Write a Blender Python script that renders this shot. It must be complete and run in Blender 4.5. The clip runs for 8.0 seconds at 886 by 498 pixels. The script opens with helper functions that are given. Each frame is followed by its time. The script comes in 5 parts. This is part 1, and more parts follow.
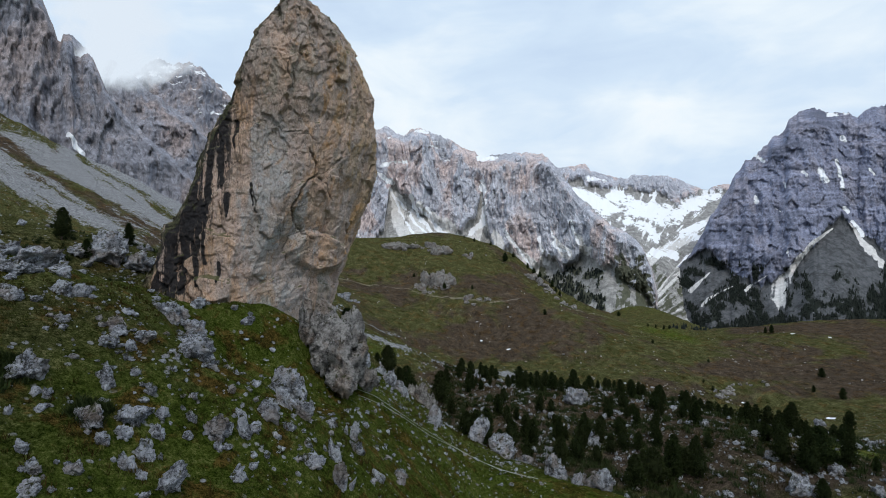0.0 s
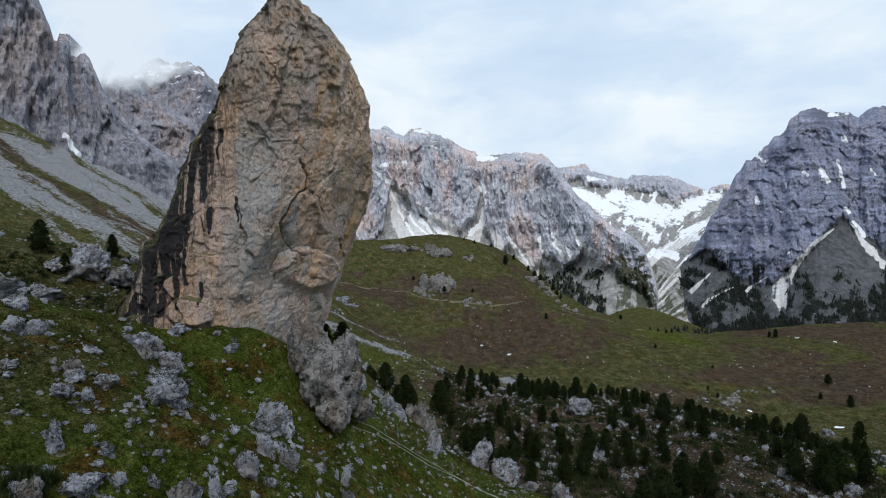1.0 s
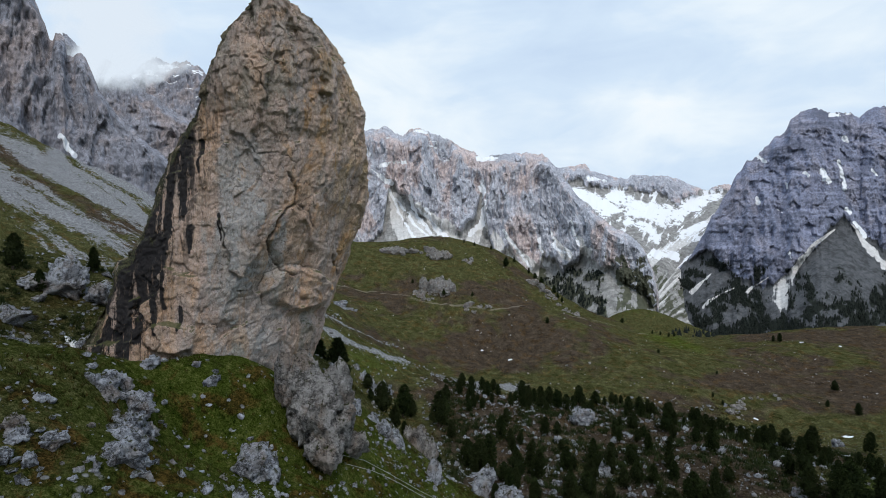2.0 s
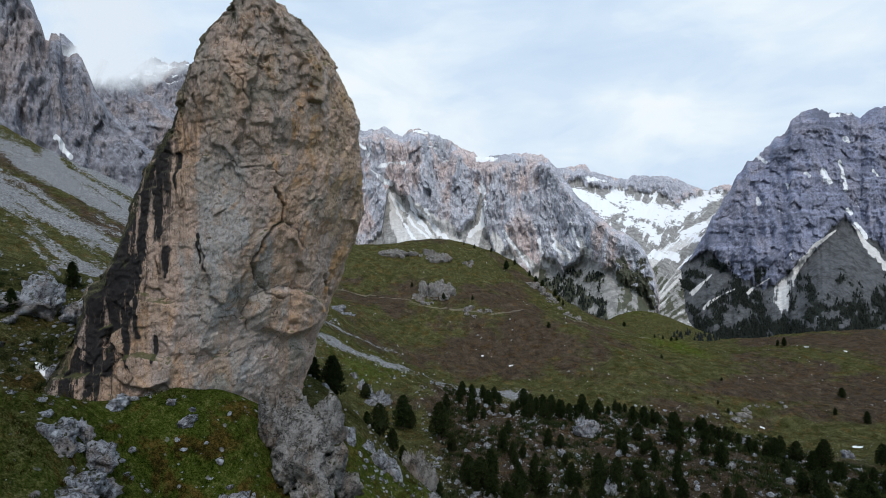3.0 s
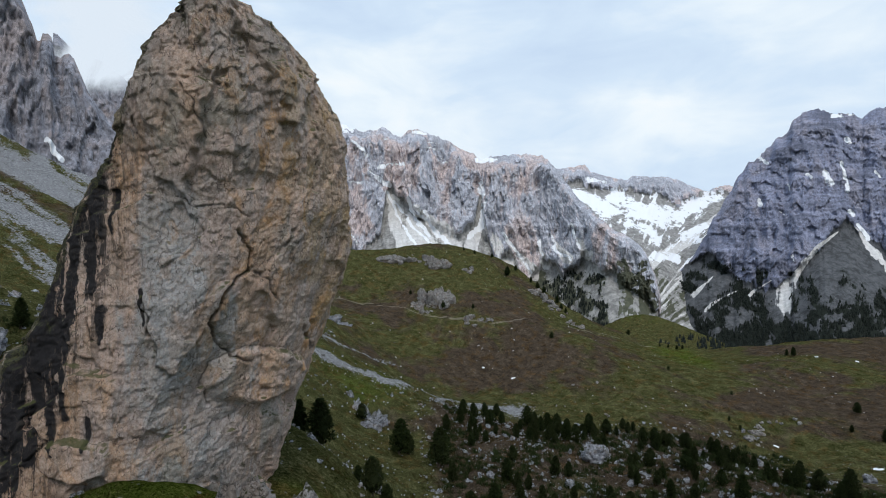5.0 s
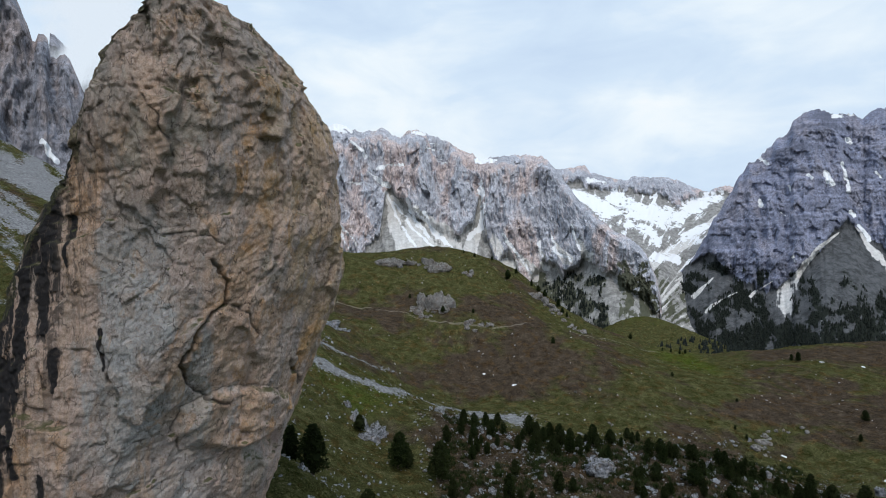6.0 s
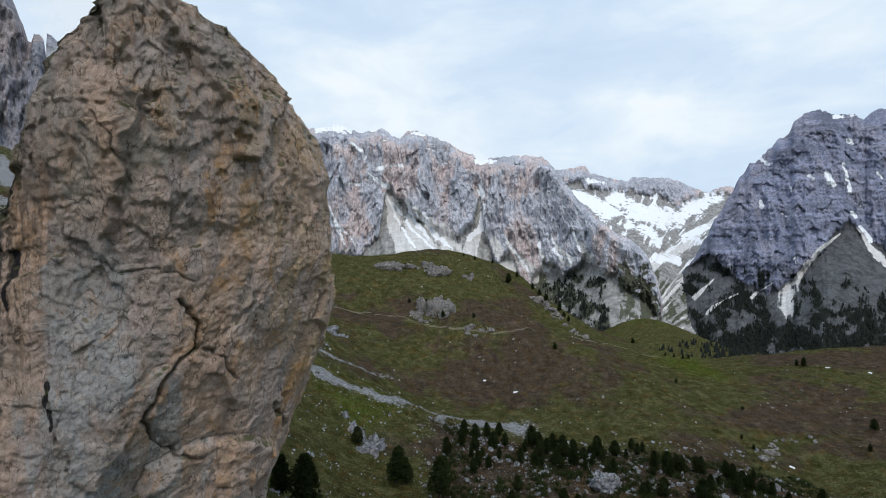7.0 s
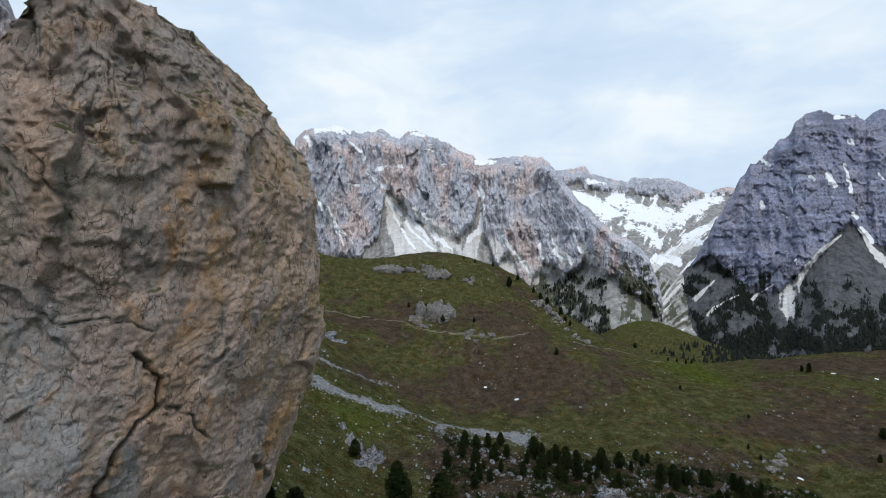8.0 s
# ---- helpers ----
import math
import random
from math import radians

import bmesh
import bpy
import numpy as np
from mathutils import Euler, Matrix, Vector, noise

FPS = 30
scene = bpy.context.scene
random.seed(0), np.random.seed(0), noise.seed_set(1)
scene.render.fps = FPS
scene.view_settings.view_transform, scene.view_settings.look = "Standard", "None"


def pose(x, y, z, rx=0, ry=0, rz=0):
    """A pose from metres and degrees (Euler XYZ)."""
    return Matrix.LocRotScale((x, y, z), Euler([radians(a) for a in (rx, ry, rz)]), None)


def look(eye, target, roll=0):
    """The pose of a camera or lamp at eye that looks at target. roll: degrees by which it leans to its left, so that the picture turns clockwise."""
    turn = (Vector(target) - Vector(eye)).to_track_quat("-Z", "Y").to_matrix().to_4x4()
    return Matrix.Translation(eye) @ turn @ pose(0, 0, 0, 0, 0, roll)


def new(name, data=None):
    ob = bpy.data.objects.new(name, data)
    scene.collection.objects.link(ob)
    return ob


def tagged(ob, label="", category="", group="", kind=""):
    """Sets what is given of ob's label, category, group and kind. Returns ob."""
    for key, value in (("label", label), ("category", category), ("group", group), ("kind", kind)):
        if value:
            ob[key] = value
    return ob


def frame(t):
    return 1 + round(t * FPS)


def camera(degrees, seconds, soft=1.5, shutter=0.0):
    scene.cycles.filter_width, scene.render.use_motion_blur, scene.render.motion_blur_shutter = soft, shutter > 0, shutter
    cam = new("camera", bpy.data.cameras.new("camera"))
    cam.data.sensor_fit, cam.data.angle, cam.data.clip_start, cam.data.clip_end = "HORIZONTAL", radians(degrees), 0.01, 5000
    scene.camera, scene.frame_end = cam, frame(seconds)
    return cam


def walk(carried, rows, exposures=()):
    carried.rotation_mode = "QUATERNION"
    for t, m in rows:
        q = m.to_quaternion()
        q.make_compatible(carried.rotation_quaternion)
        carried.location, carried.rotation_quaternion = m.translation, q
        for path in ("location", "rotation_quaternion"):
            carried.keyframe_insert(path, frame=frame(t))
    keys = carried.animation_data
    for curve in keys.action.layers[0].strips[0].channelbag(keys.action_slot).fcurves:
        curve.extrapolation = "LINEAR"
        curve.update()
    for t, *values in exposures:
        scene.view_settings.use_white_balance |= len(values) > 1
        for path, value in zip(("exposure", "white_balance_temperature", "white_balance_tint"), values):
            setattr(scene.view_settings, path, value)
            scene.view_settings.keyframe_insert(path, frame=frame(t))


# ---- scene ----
cam = camera(81.1, 8.0, soft=0.95)
METRES, EYE, TILT, LEAN, TURN = 48.0, 60.0, 0.0, 0.0, 0.0
ROWS = [
    (0.0, 0.0, 0.0, 0.0, 0.0, 0.0, -0.0),
    (0.5, -0.0012, 0.0549, 0.027, -0.02, -0.04, -0.0),
    (1.0, -0.0021, 0.11, 0.0534, -0.04, -0.06, -0.01),
    (1.5, -0.0037, 0.1657, 0.0796, -0.07, -0.09, -0.02),
    (3.0, -0.0079, 0.3342, 0.1585, -0.15, -0.12, -0.01),
    (3.5, -0.0096, 0.3909, 0.185, -0.18, -0.13, 0.0),
    (4.0, -0.0113, 0.4479, 0.2116, -0.21, -0.13, 0.01),
    (4.5, -0.013, 0.5051, 0.2384, -0.23, -0.14, 0.01),
    (6.0, -0.0178, 0.6758, 0.3183, -0.32, -0.13, 0.07),
    (6.5, -0.0197, 0.7328, 0.3454, -0.34, -0.12, 0.08),
    (7.0, -0.0214, 0.79, 0.3724, -0.36, -0.12, 0.08),
    (7.5, -0.0231, 0.8469, 0.3998, -0.38, -0.13, 0.06),
    (8.0, -0.0248, 0.9038, 0.4272, -0.4, -0.13, 0.06),
]
walk(cam, [(t, pose(0, 0, EYE, TILT, LEAN, TURN) @ pose(METRES * x, METRES * y, METRES * z, 90 + pitch, roll, yaw)) for t, x, y, z, yaw, pitch, roll in ROWS])

# ---------------------------------------------------------------- light
SUN_AZ, SUN_EL = 170.0, 49.0        # degrees: clockwise from +y, above the horizon
world = bpy.data.worlds.new("overcast_sky")
scene.world = world
world.use_nodes = True


class Net:
    """Small helper round a node tree."""

    def __init__(self, tree):
        self.tree = tree

    def add(self, kind):
        return self.tree.nodes.new(kind)

    def put(self, socket, value):
        if isinstance(value, bpy.types.NodeSocket):
            self.tree.links.new(value, socket)
        elif isinstance(value, (tuple, list)):
            socket.default_value = (*value, 1.0) if socket.type == "RGBA" and len(value) == 3 else value
        else:
            socket.default_value = value

    def math(self, op, a, b=0.0, clamp=False):
        n = self.add("ShaderNodeMath")
        n.operation, n.use_clamp = op, clamp
        self.put(n.inputs[0], a)
        self.put(n.inputs[1], b)
        return n.outputs[0]

    def scaled(self, vec, by):
        n = self.add("ShaderNodeVectorMath")
        n.operation = "MULTIPLY"
        self.put(n.inputs[0], vec)
        n.inputs[1].default_value = by
        return n.outputs[0]

    def warped(self, vec, by, scale):
        """vec pushed about by noise."""
        n = self.add("ShaderNodeTexNoise")
        self.put(n.inputs["Vector"], vec)
        n.inputs["Scale"].default_value = scale
        s = self.add("ShaderNodeVectorMath")
        s.operation = "MULTIPLY_ADD"
        self.put(s.inputs[0], n.outputs["Color"])
        s.inputs[1].default_value = (by, by, by)
        self.put(s.inputs[2], vec)
        return s.outputs[0]

    def noise(self, vec, scale, detail=4.0, rough=0.55, twist=0.0):
        n = self.add("ShaderNodeTexNoise")
        self.put(n.inputs["Vector"], vec)
        n.inputs["Scale"].default_value = scale
        n.inputs["Detail"].default_value = detail
        n.inputs["Roughness"].default_value = rough
        n.inputs["Distortion"].default_value = twist
        return n.outputs["Fac"]

    def cells(self, vec, scale, feature="F1"):
        n = self.add("ShaderNodeTexVoronoi")
        n.feature = feature
        self.put(n.inputs["Vector"], vec)
        n.inputs["Scale"].default_value = scale
        return n.outputs["Distance"]

    def ramp(self, fac, stops):
        n = self.add("ShaderNodeValToRGB")
        e = n.color_ramp.elements
        while len(e) < len(stops):
            e.new(0.5)
        for s, (p, c) in zip(e, stops):
            s.position = p
            s.color = (*c, 1.0) if isinstance(c, tuple) else (c, c, c, 1.0)
        self.put(n.inputs[0], fac)
        return n.outputs[0]

    def mask(self, fac, lo, hi):
        n = self.add("ShaderNodeMapRange")
        n.interpolation_type = "SMOOTHSTEP"
        self.put(n.inputs[0], fac)
        n.inputs[1].default_value, n.inputs[2].default_value = lo, hi
        return n.outputs[0]

    def mix(self, fac, a, b):
        n = self.add("ShaderNodeMix")
        n.data_type = "RGBA"
        self.put(n.inputs[0], fac)
        self.put(n.inputs[6], a)
        self.put(n.inputs[7], b)
        return n.outputs[2]

    def attr(self, name):
        n = self.add("ShaderNodeAttribute")
        n.attribute_name = name
        return n.outputs["Fac"]

    def bump(self, height, strength, distance, below=None):
        n = self.add("ShaderNodeBump")
        n.inputs["Strength"].default_value = strength
        n.inputs["Distance"].default_value = distance
        self.put(n.inputs["Height"], height)
        if below is not None:
            self.put(n.inputs["Normal"], below)
        return n.outputs[0]

    def split(self, vec):
        n = self.add("ShaderNodeSeparateXYZ")
        self.put(n.inputs[0], vec)
        return n.outputs


def sky():
    net = Net(world.node_tree)
    out = world.node_tree.nodes["Background"]
    tex = net.add("ShaderNodeTexSky")
    tex.sky_type, tex.sun_disc = "NISHITA", False
    tex.sun_elevation, tex.sun_rotation = radians(SUN_EL), radians(SUN_AZ)
    blue = net.scaled(tex.outputs[0], (0.10, 0.10, 0.10))
    way = net.add("ShaderNodeTexCoord").outputs["Generated"]
    flat = net.scaled(way, (1.0, 1.0, 2.6))
    big = net.noise(flat, 1.7, 5.0, 0.5, 0.3)
    fine = net.noise(flat, 5.0, 6.0, 0.55, 0.5)
    both = net.math("ADD", net.math("MULTIPLY", big, 0.7), net.math("MULTIPLY", fine, 0.3))
    tone = net.ramp(both, [(0.38, (0.54, 0.68, 0.88)), (0.53, (0.65, 0.79, 0.95)), (0.64, (0.84, 0.93, 1.0)), (0.74, (0.97, 0.99, 1.0))])
    cover = net.mask(both, 0.1, 0.3)
    net.put(out.inputs["Color"], net.mix(cover, blue, tone))
    out.inputs["Strength"].default_value = SKY


SKY = 1.0
sky()
lamp = bpy.data.lights.new("veiled_sun", "SUN")
lamp.energy, lamp.angle, lamp.color = 1.6, radians(20), (1.0, 0.95, 0.89)
sun = new("veiled_sun", lamp)
sun.matrix_world = look((math.sin(radians(SUN_AZ)) * 100, math.cos(radians(SUN_AZ)) * 100, math.tan(radians(SUN_EL)) * 100), (0, 0, 0))

# ---------------------------------------------------------------- materials
def surface(name, rough=0.9, spec=0.2):
    m = bpy.data.materials.new(name)
    m.use_nodes = True
    net = Net(m.node_tree)
    bs = m.node_tree.nodes["Principled BSDF"]
    bs.inputs["Roughness"].default_value = rough
    bs.inputs["Specular IOR Level"].default_value = spec
    where = net.add("ShaderNodeTexCoord").outputs["Object"]
    return m, net, bs, where


def up(net):
    return net.split(net.add("ShaderNodeNewGeometry").outputs["Normal"])[2]


def tower_stone():
    m, net, bs, p = surface("tower_limestone", 0.92)
    x, y, z = net.split(p)
    tall = net.scaled(p, (1.0, 1.0, 0.22))
    streaky = net.scaled(p, (1.0, 1.0, 0.07))
    big = net.noise(tall, 0.13, 6, 0.65, 0.5)
    col = net.ramp(big, [(0.34, (0.46, 0.30, 0.20)), (0.43, (0.68, 0.46, 0.325)), (0.5, (0.64, 0.485, 0.42)), (0.56, (0.44, 0.39, 0.38)), (0.64, (0.70, 0.455, 0.295))])
    # pale blue-grey washed band down the middle of the face
    band = net.math("SUBTRACT", 1.0, net.math("ABSOLUTE", net.math("MULTIPLY", net.math("ADD", x, 24.2), 0.24)))
    wob = net.math("MULTIPLY", net.math("SUBTRACT", net.noise(tall, 0.3, 6, 0.7), 0.5), 4.0)
    low = net.mask(z, 84.0, 74.0)
    pale = net.math("MULTIPLY", net.mask(net.math("ADD", band, wob), 0.0, 0.45), low)
    col = net.mix(net.math("MULTIPLY", pale, 0.85), col, net.mix(net.noise(tall, 0.6, 6, 0.7), (0.28, 0.315, 0.345), (0.56, 0.59, 0.61)))
    sage = net.mask(net.noise(net.scaled(p, (1.0, 1.0, 0.3)), 0.21, 5, 0.65, 0.4), 0.56, 0.64)
    col = net.mix(net.math("MULTIPLY", sage, 0.6), col, (0.34, 0.35, 0.30))
    # iron stains
    iron = net.mask(net.noise(net.scaled(p, (1.0, 1.0, 0.45)), 0.30, 7, 0.72, 0.8), 0.52, 0.62)
    right = net.math("ADD", 0.5, net.math("MULTIPLY", net.mask(x, -23.0, -14.0), 0.5), clamp=True)
    col = net.mix(net.math("MULTIPLY", iron, right), col, (0.66, 0.35, 0.14))
    rust = net.mask(net.noise(p, 0.55, 7, 0.72, 0.6), 0.6, 0.68)
    col = net.mix(net.math("MULTIPLY", rust, 0.5), col, (0.40, 0.20, 0.10))
    ochre = net.math("MULTIPLY", net.mask(x, -17.5, -12.5), net.mask(net.noise(tall, 0.5, 6, 0.68), 0.42, 0.58))
    col = net.mix(net.math("MULTIPLY", ochre, 0.75), col, (0.43, 0.285, 0.10))
    rosy = net.mask(net.noise(p, 0.14, 5, 0.6), 0.48, 0.6)
    col = net.mix(net.math("MULTIPLY", rosy, 0.45), col, (0.56, 0.41, 0.355))
    # spalled plates, each of its own tone
    plate = net.add("ShaderNodeTexVoronoi")
    net.put(plate.inputs["Vector"], net.warped(net.scaled(p, (1.0, 1.0, 0.6)), 1.0, 1.1))
    plate.inputs["Scale"].default_value = 0.8
    shade = net.split(plate.outputs["Color"])
    col = net.mix(net.math("MULTIPLY", net.mask(shade[0], 0.6, 1.0), 0.3), col, (0.30, 0.21, 0.16))
    col = net.mix(net.math("MULTIPLY", net.mask(shade[1], 0.6, 1.0), 0.4), col, (0.64, 0.51, 0.43))
    # grain and blotches
    g = net.noise(p, 1.3, 8, 0.7, 0.3)
    col = net.mix(net.mask(g, 0.56, 0.38), col, net.mix(0.3, col, (0.16, 0.115, 0.085)))
    g2 = net.noise(p, 0.6, 8, 0.75)
    col = net.mix(net.math("MULTIPLY", net.mask(g2, 0.52, 0.7), 0.35), col, (0.53, 0.46, 0.40))
    g3 = net.noise(p, 5.0, 7, 0.78, 0.2)
    col = net.mix(net.math("MULTIPLY", net.mask(g3, 0.485, 0.40), 0.45), col, (0.20, 0.135, 0.095))
    col = net.mix(net.math("MULTIPLY", net.mask(g3, 0.525, 0.60), 0.5), col, (0.68, 0.58, 0.49))
    g4 = net.noise(p, 17.0, 5, 0.8, 0.3)
    col = net.mix(net.math("MULTIPLY", net.mask(g4, 0.48, 0.38), 0.45), col, (0.20, 0.14, 0.10))
    col = net.mix(net.math("MULTIPLY", net.mask(g4, 0.52, 0.61), 0.5), col, (0.74, 0.64, 0.54))
    mott = net.noise(net.warped(p, 0.8, 0.9), 2.2, 6, 0.72, 0.5)
    col = net.mix(net.math("MULTIPLY", net.mask(mott, 0.45, 0.36), 0.25), col, (0.20, 0.145, 0.11))
    # black water streaks of lichen on the wetter flank
    streak = net.noise(net.warped(streaky, 0.5, 0.8), 1.25, 7, 0.74, 0.4)
    flank = net.math("ADD", net.mask(net.math("ADD", x, net.math("MULTIPLY", net.math("SUBTRACT", z, 60.0), -0.33)), -28.5, -37.0), net.math("MULTIPLY", net.attr("flank"), 0.5), clamp=True)
    dark = net.math("MULTIPLY", net.mask(net.math("ADD", streak, net.math("MULTIPLY", flank, 0.06)), 0.505, 0.595), net.math("MULTIPLY", flank, net.math("ADD", 0.4, net.mask(z, 84.0, 72.0))), clamp=True)
    col = net.mix(dark, col, (0.035, 0.034, 0.036))
    stripe = net.mask(net.math("ADD", net.attr("stripe"), net.math("MULTIPLY", net.math("SUBTRACT", net.noise(net.scaled(p, (1.0, 1.0, 0.16)), 2.4, 6, 0.72), 0.5), 1.7)), 0.22, 0.62)
    col = net.mix(stripe, col, (0.03, 0.028, 0.03))
    grey = net.math("MULTIPLY", net.mask(z, 80.0, 93.0), net.mask(net.noise(p, 0.25, 6, 0.65), 0.4, 0.6))
    col = net.mix(net.math("MULTIPLY", grey, 0.5), col, (0.30, 0.285, 0.27))
    # cracks
    ck = net.cells(net.warped(net.scaled(p, (1.0, 1.0, 0.55)), 1.6, 0.7), 0.34, "DISTANCE_TO_EDGE")
    crack = net.mask(ck, 0.03, 0.0)
    col = net.mix(net.math("MULTIPLY", crack, net.math("MULTIPLY", net.mask(net.noise(p, 0.3, 3), 0.52, 0.64), 0.6)), col, (0.08, 0.065, 0.055))
    fc = net.cells(net.warped(net.scaled(p, (1.0, 1.0, 0.45)), 0.5, 2.2), 1.5, "DISTANCE_TO_EDGE")
    col = net.mix(net.math("MULTIPLY", net.mask(fc, 0.035, 0.0), net.math("MULTIPLY", net.mask(net.noise(p, 0.8, 4), 0.44, 0.56), 0.9)), col, (0.09, 0.07, 0.06))
    # carved cracks, slits and pockets: recess shade painted in as near-black
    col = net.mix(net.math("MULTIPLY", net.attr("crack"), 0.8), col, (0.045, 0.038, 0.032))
    # moss and grass on ledges
    moss = net.math("MULTIPLY", net.mask(up(net), 0.42, 0.62), net.mask(net.noise(p, 0.35, 5, 0.6), 0.42, 0.56))
    col = net.mix(net.math("MULTIPLY", moss, 0.9), col, (0.085, 0.09, 0.035))
    pelt = net.mask(net.math("ADD", net.math("MULTIPLY", net.attr("edge"), 0.24), net.noise(net.scaled(p, (1.0, 1.0, 0.5)), 0.7, 6, 0.7)), 0.62, 0.72)
    col = net.mix(net.math("MULTIPLY", pelt, 0.75), col, net.mix(net.mask(g3, 0.45, 0.58), (0.03, 0.032, 0.02), (0.115, 0.115, 0.05)))
    net.put(bs.inputs["Base Color"], col)
    h1 = net.noise(p, 1.1, 9, 0.68, 0.4)
    h2 = net.noise(net.scaled(p, (1, 1, 0.6)), 5.5, 8, 0.78)
    n1 = net.bump(h1, 0.6, 0.36)
    n1 = net.bump(h2, 0.9, 0.27, n1)
    n1 = net.bump(g4, 0.8, 0.08, n1)
    net.put(bs.inputs["Normal"], n1)
    return m


def boulder_stone(name, dark, grey, pale, stain):
    m, net, bs, p0 = surface(name, 0.93)
    p = net.add("ShaderNodeNewGeometry").outputs["Position"]
    w = net.warped(p, 0.35, 2.0)
    big = net.noise(w, 0.8, 5, 0.65, 0.3)
    fine = net.noise(w, 6.0, 6, 0.8, 0.2)
    n = net.math("ADD", net.math("MULTIPLY", big, 0.45), net.math("MULTIPLY", fine, 0.55))
    col = net.ramp(n, [(0.39, dark), (0.46, grey), (0.53, pale), (0.62, tuple(min(1, c * 1.25) for c in pale))])
    warm = net.mask(net.noise(p, 0.35, 4, 0.5), 0.52, 0.64)
    col = net.mix(net.math("MULTIPLY", warm, 0.5), col, stain)
    ck = net.cells(net.scaled(w, (1.0, 1.0, 1.6)), 1.6, "DISTANCE_TO_EDGE")
    col = net.mix(net.math("MULTIPLY", net.mask(ck, 0.07, 0.0), net.math("MULTIPLY", net.mask(big, 0.56, 0.46), 0.85)), col, (0.03, 0.03, 0.03))
    moss = net.math("MULTIPLY", net.mask(up(net), 0.3, 0.75), net.mask(net.noise(p, 1.5, 6, 0.7), 0.52, 0.58))
    col = net.mix(moss, col, net.mix(net.mask(fine, 0.4, 0.6), (0.015, 0.02, 0.006), (0.075, 0.075, 0.028)))
    net.put(bs.inputs["Base Color"], col)
    a = net.bump(net.mask(ck, 0.0, 0.12), 0.8, 0.3)
    a = net.bump(fine, 1.0, 0.3, a)
    net.put(bs.inputs["Normal"], a)
    return m


def meadow():
    m, net, bs, p = surface("alpine_meadow", 1.0, 0.0)
    mid = net.noise(p, 0.22, 6, 0.7, 0.3)
    blade = net.noise(p, 6.0, 5, 0.8, 0.2)
    tuft = net.noise(p, 1.7, 5, 0.75, 0.4)
    near = net.math("ADD", net.math("MULTIPLY", blade, 0.42), net.math("ADD", net.math("MULTIPLY", tuft, 0.36), net.math("MULTIPLY", mid, 0.22)))
    broad = net.noise(p, 0.04, 7, 0.66, 0.5)
    col = net.ramp(near, [(0.41, (0.008, 0.010, 0.004)), (0.47, (0.033, 0.037, 0.012)), (0.52, (0.072, 0.073, 0.028)), (0.59, (0.19, 0.175, 0.09))])
    # dry winter grass and heath
    heath = net.mask(net.math("ADD", net.attr("heath"), net.math("MULTIPLY", net.math("SUBTRACT", broad, 0.5), 2.6)), 0.3, 0.75)
    dry = net.ramp(near, [(0.41, (0.010, 0.007, 0.006)), (0.5, (0.052, 0.037, 0.030)), (0.59, (0.15, 0.11, 0.085))])
    col = net.mix(net.math("MULTIPLY", heath, 0.85), col, dry)
    lush = net.mask(net.math("ADD", net.attr("lush"), net.math("MULTIPLY", net.math("SUBTRACT", broad, 0.5), 1.2)), 0.35, 0.8)
    col = net.mix(net.math("MULTIPLY", lush, 0.9), col, net.ramp(near, [(0.41, (0.008, 0.013, 0.002)), (0.47, (0.034, 0.053, 0.007)), (0.53, (0.076, 0.100, 0.017)), (0.6, (0.20, 0.195, 0.07))]))
    # rusty dwarf shrubs
    rust = net.math("MULTIPLY", net.mask(net.noise(p, 0.2, 6, 0.7, 0.5), 0.51, 0.6), net.attr("shrub"))
    col = net.mix(net.math("MULTIPLY", rust, 0.75), col, net.mix(net.mask(near, 0.44, 0.58), (0.022, 0.014, 0.006), (0.16, 0.085, 0.024)))
    # bare stones in the sward
    grit = net.cells(net.warped(p, 0.5, 0.8), 0.75)
    pick = net.noise(p, 0.18, 5, 0.65)
    stones = net.math("MULTIPLY", net.mask(grit, 0.2, 0.12), net.mask(net.math("ADD", pick, net.math("MULTIPLY", net.attr("stony"), 0.3)), 0.62, 0.72))
    grey = net.ramp(net.noise(p, 2.0, 7, 0.7), [(0.3, (0.13, 0.13, 0.13)), (0.6, (0.36, 0.36, 0.365)), (0.8, (0.5, 0.5, 0.5))])
    col = net.mix(stones, col, grey)
    scree = net.mask(net.math("ADD", net.attr("scree"), net.math("ADD", net.math("MULTIPLY", net.math("SUBTRACT", net.noise(p, 0.12, 8, 0.75, 0.3), 0.5), 1.5), net.math("MULTIPLY", net.math("SUBTRACT", net.noise(p, 0.6, 6, 0.75), 0.5), 2.0))), 0.44, 0.60)
    col = net.mix(scree, col, net.ramp(net.noise(p, 0.9, 8, 0.75), [(0.36, (0.085, 0.085, 0.09)), (0.5, (0.21, 0.213, 0.22)), (0.6, (0.36, 0.362, 0.37))]))
    path = net.mask(net.math("ADD", net.attr("trail"), net.math("MULTIPLY", net.math("SUBTRACT", net.noise(p, 0.4, 6, 0.7), 0.5), 0.6)), 0.4, 0.6)
    col = net.mix(net.math("MULTIPLY", path, 0.4), col, (0.29, 0.255, 0.21))
    net.put(bs.inputs["Base Color"], col)
    b = net.bump(net.noise(p, 0.16, 6, 0.65), 0.6, 2.0)
    b = net.bump(near, 1.0, 0.8, b)
    b = net.bump(net.noise(p, 5.0, 6, 0.7), 0.7, 0.12, b)
    net.put(bs.inputs["Normal"], b)
    return m


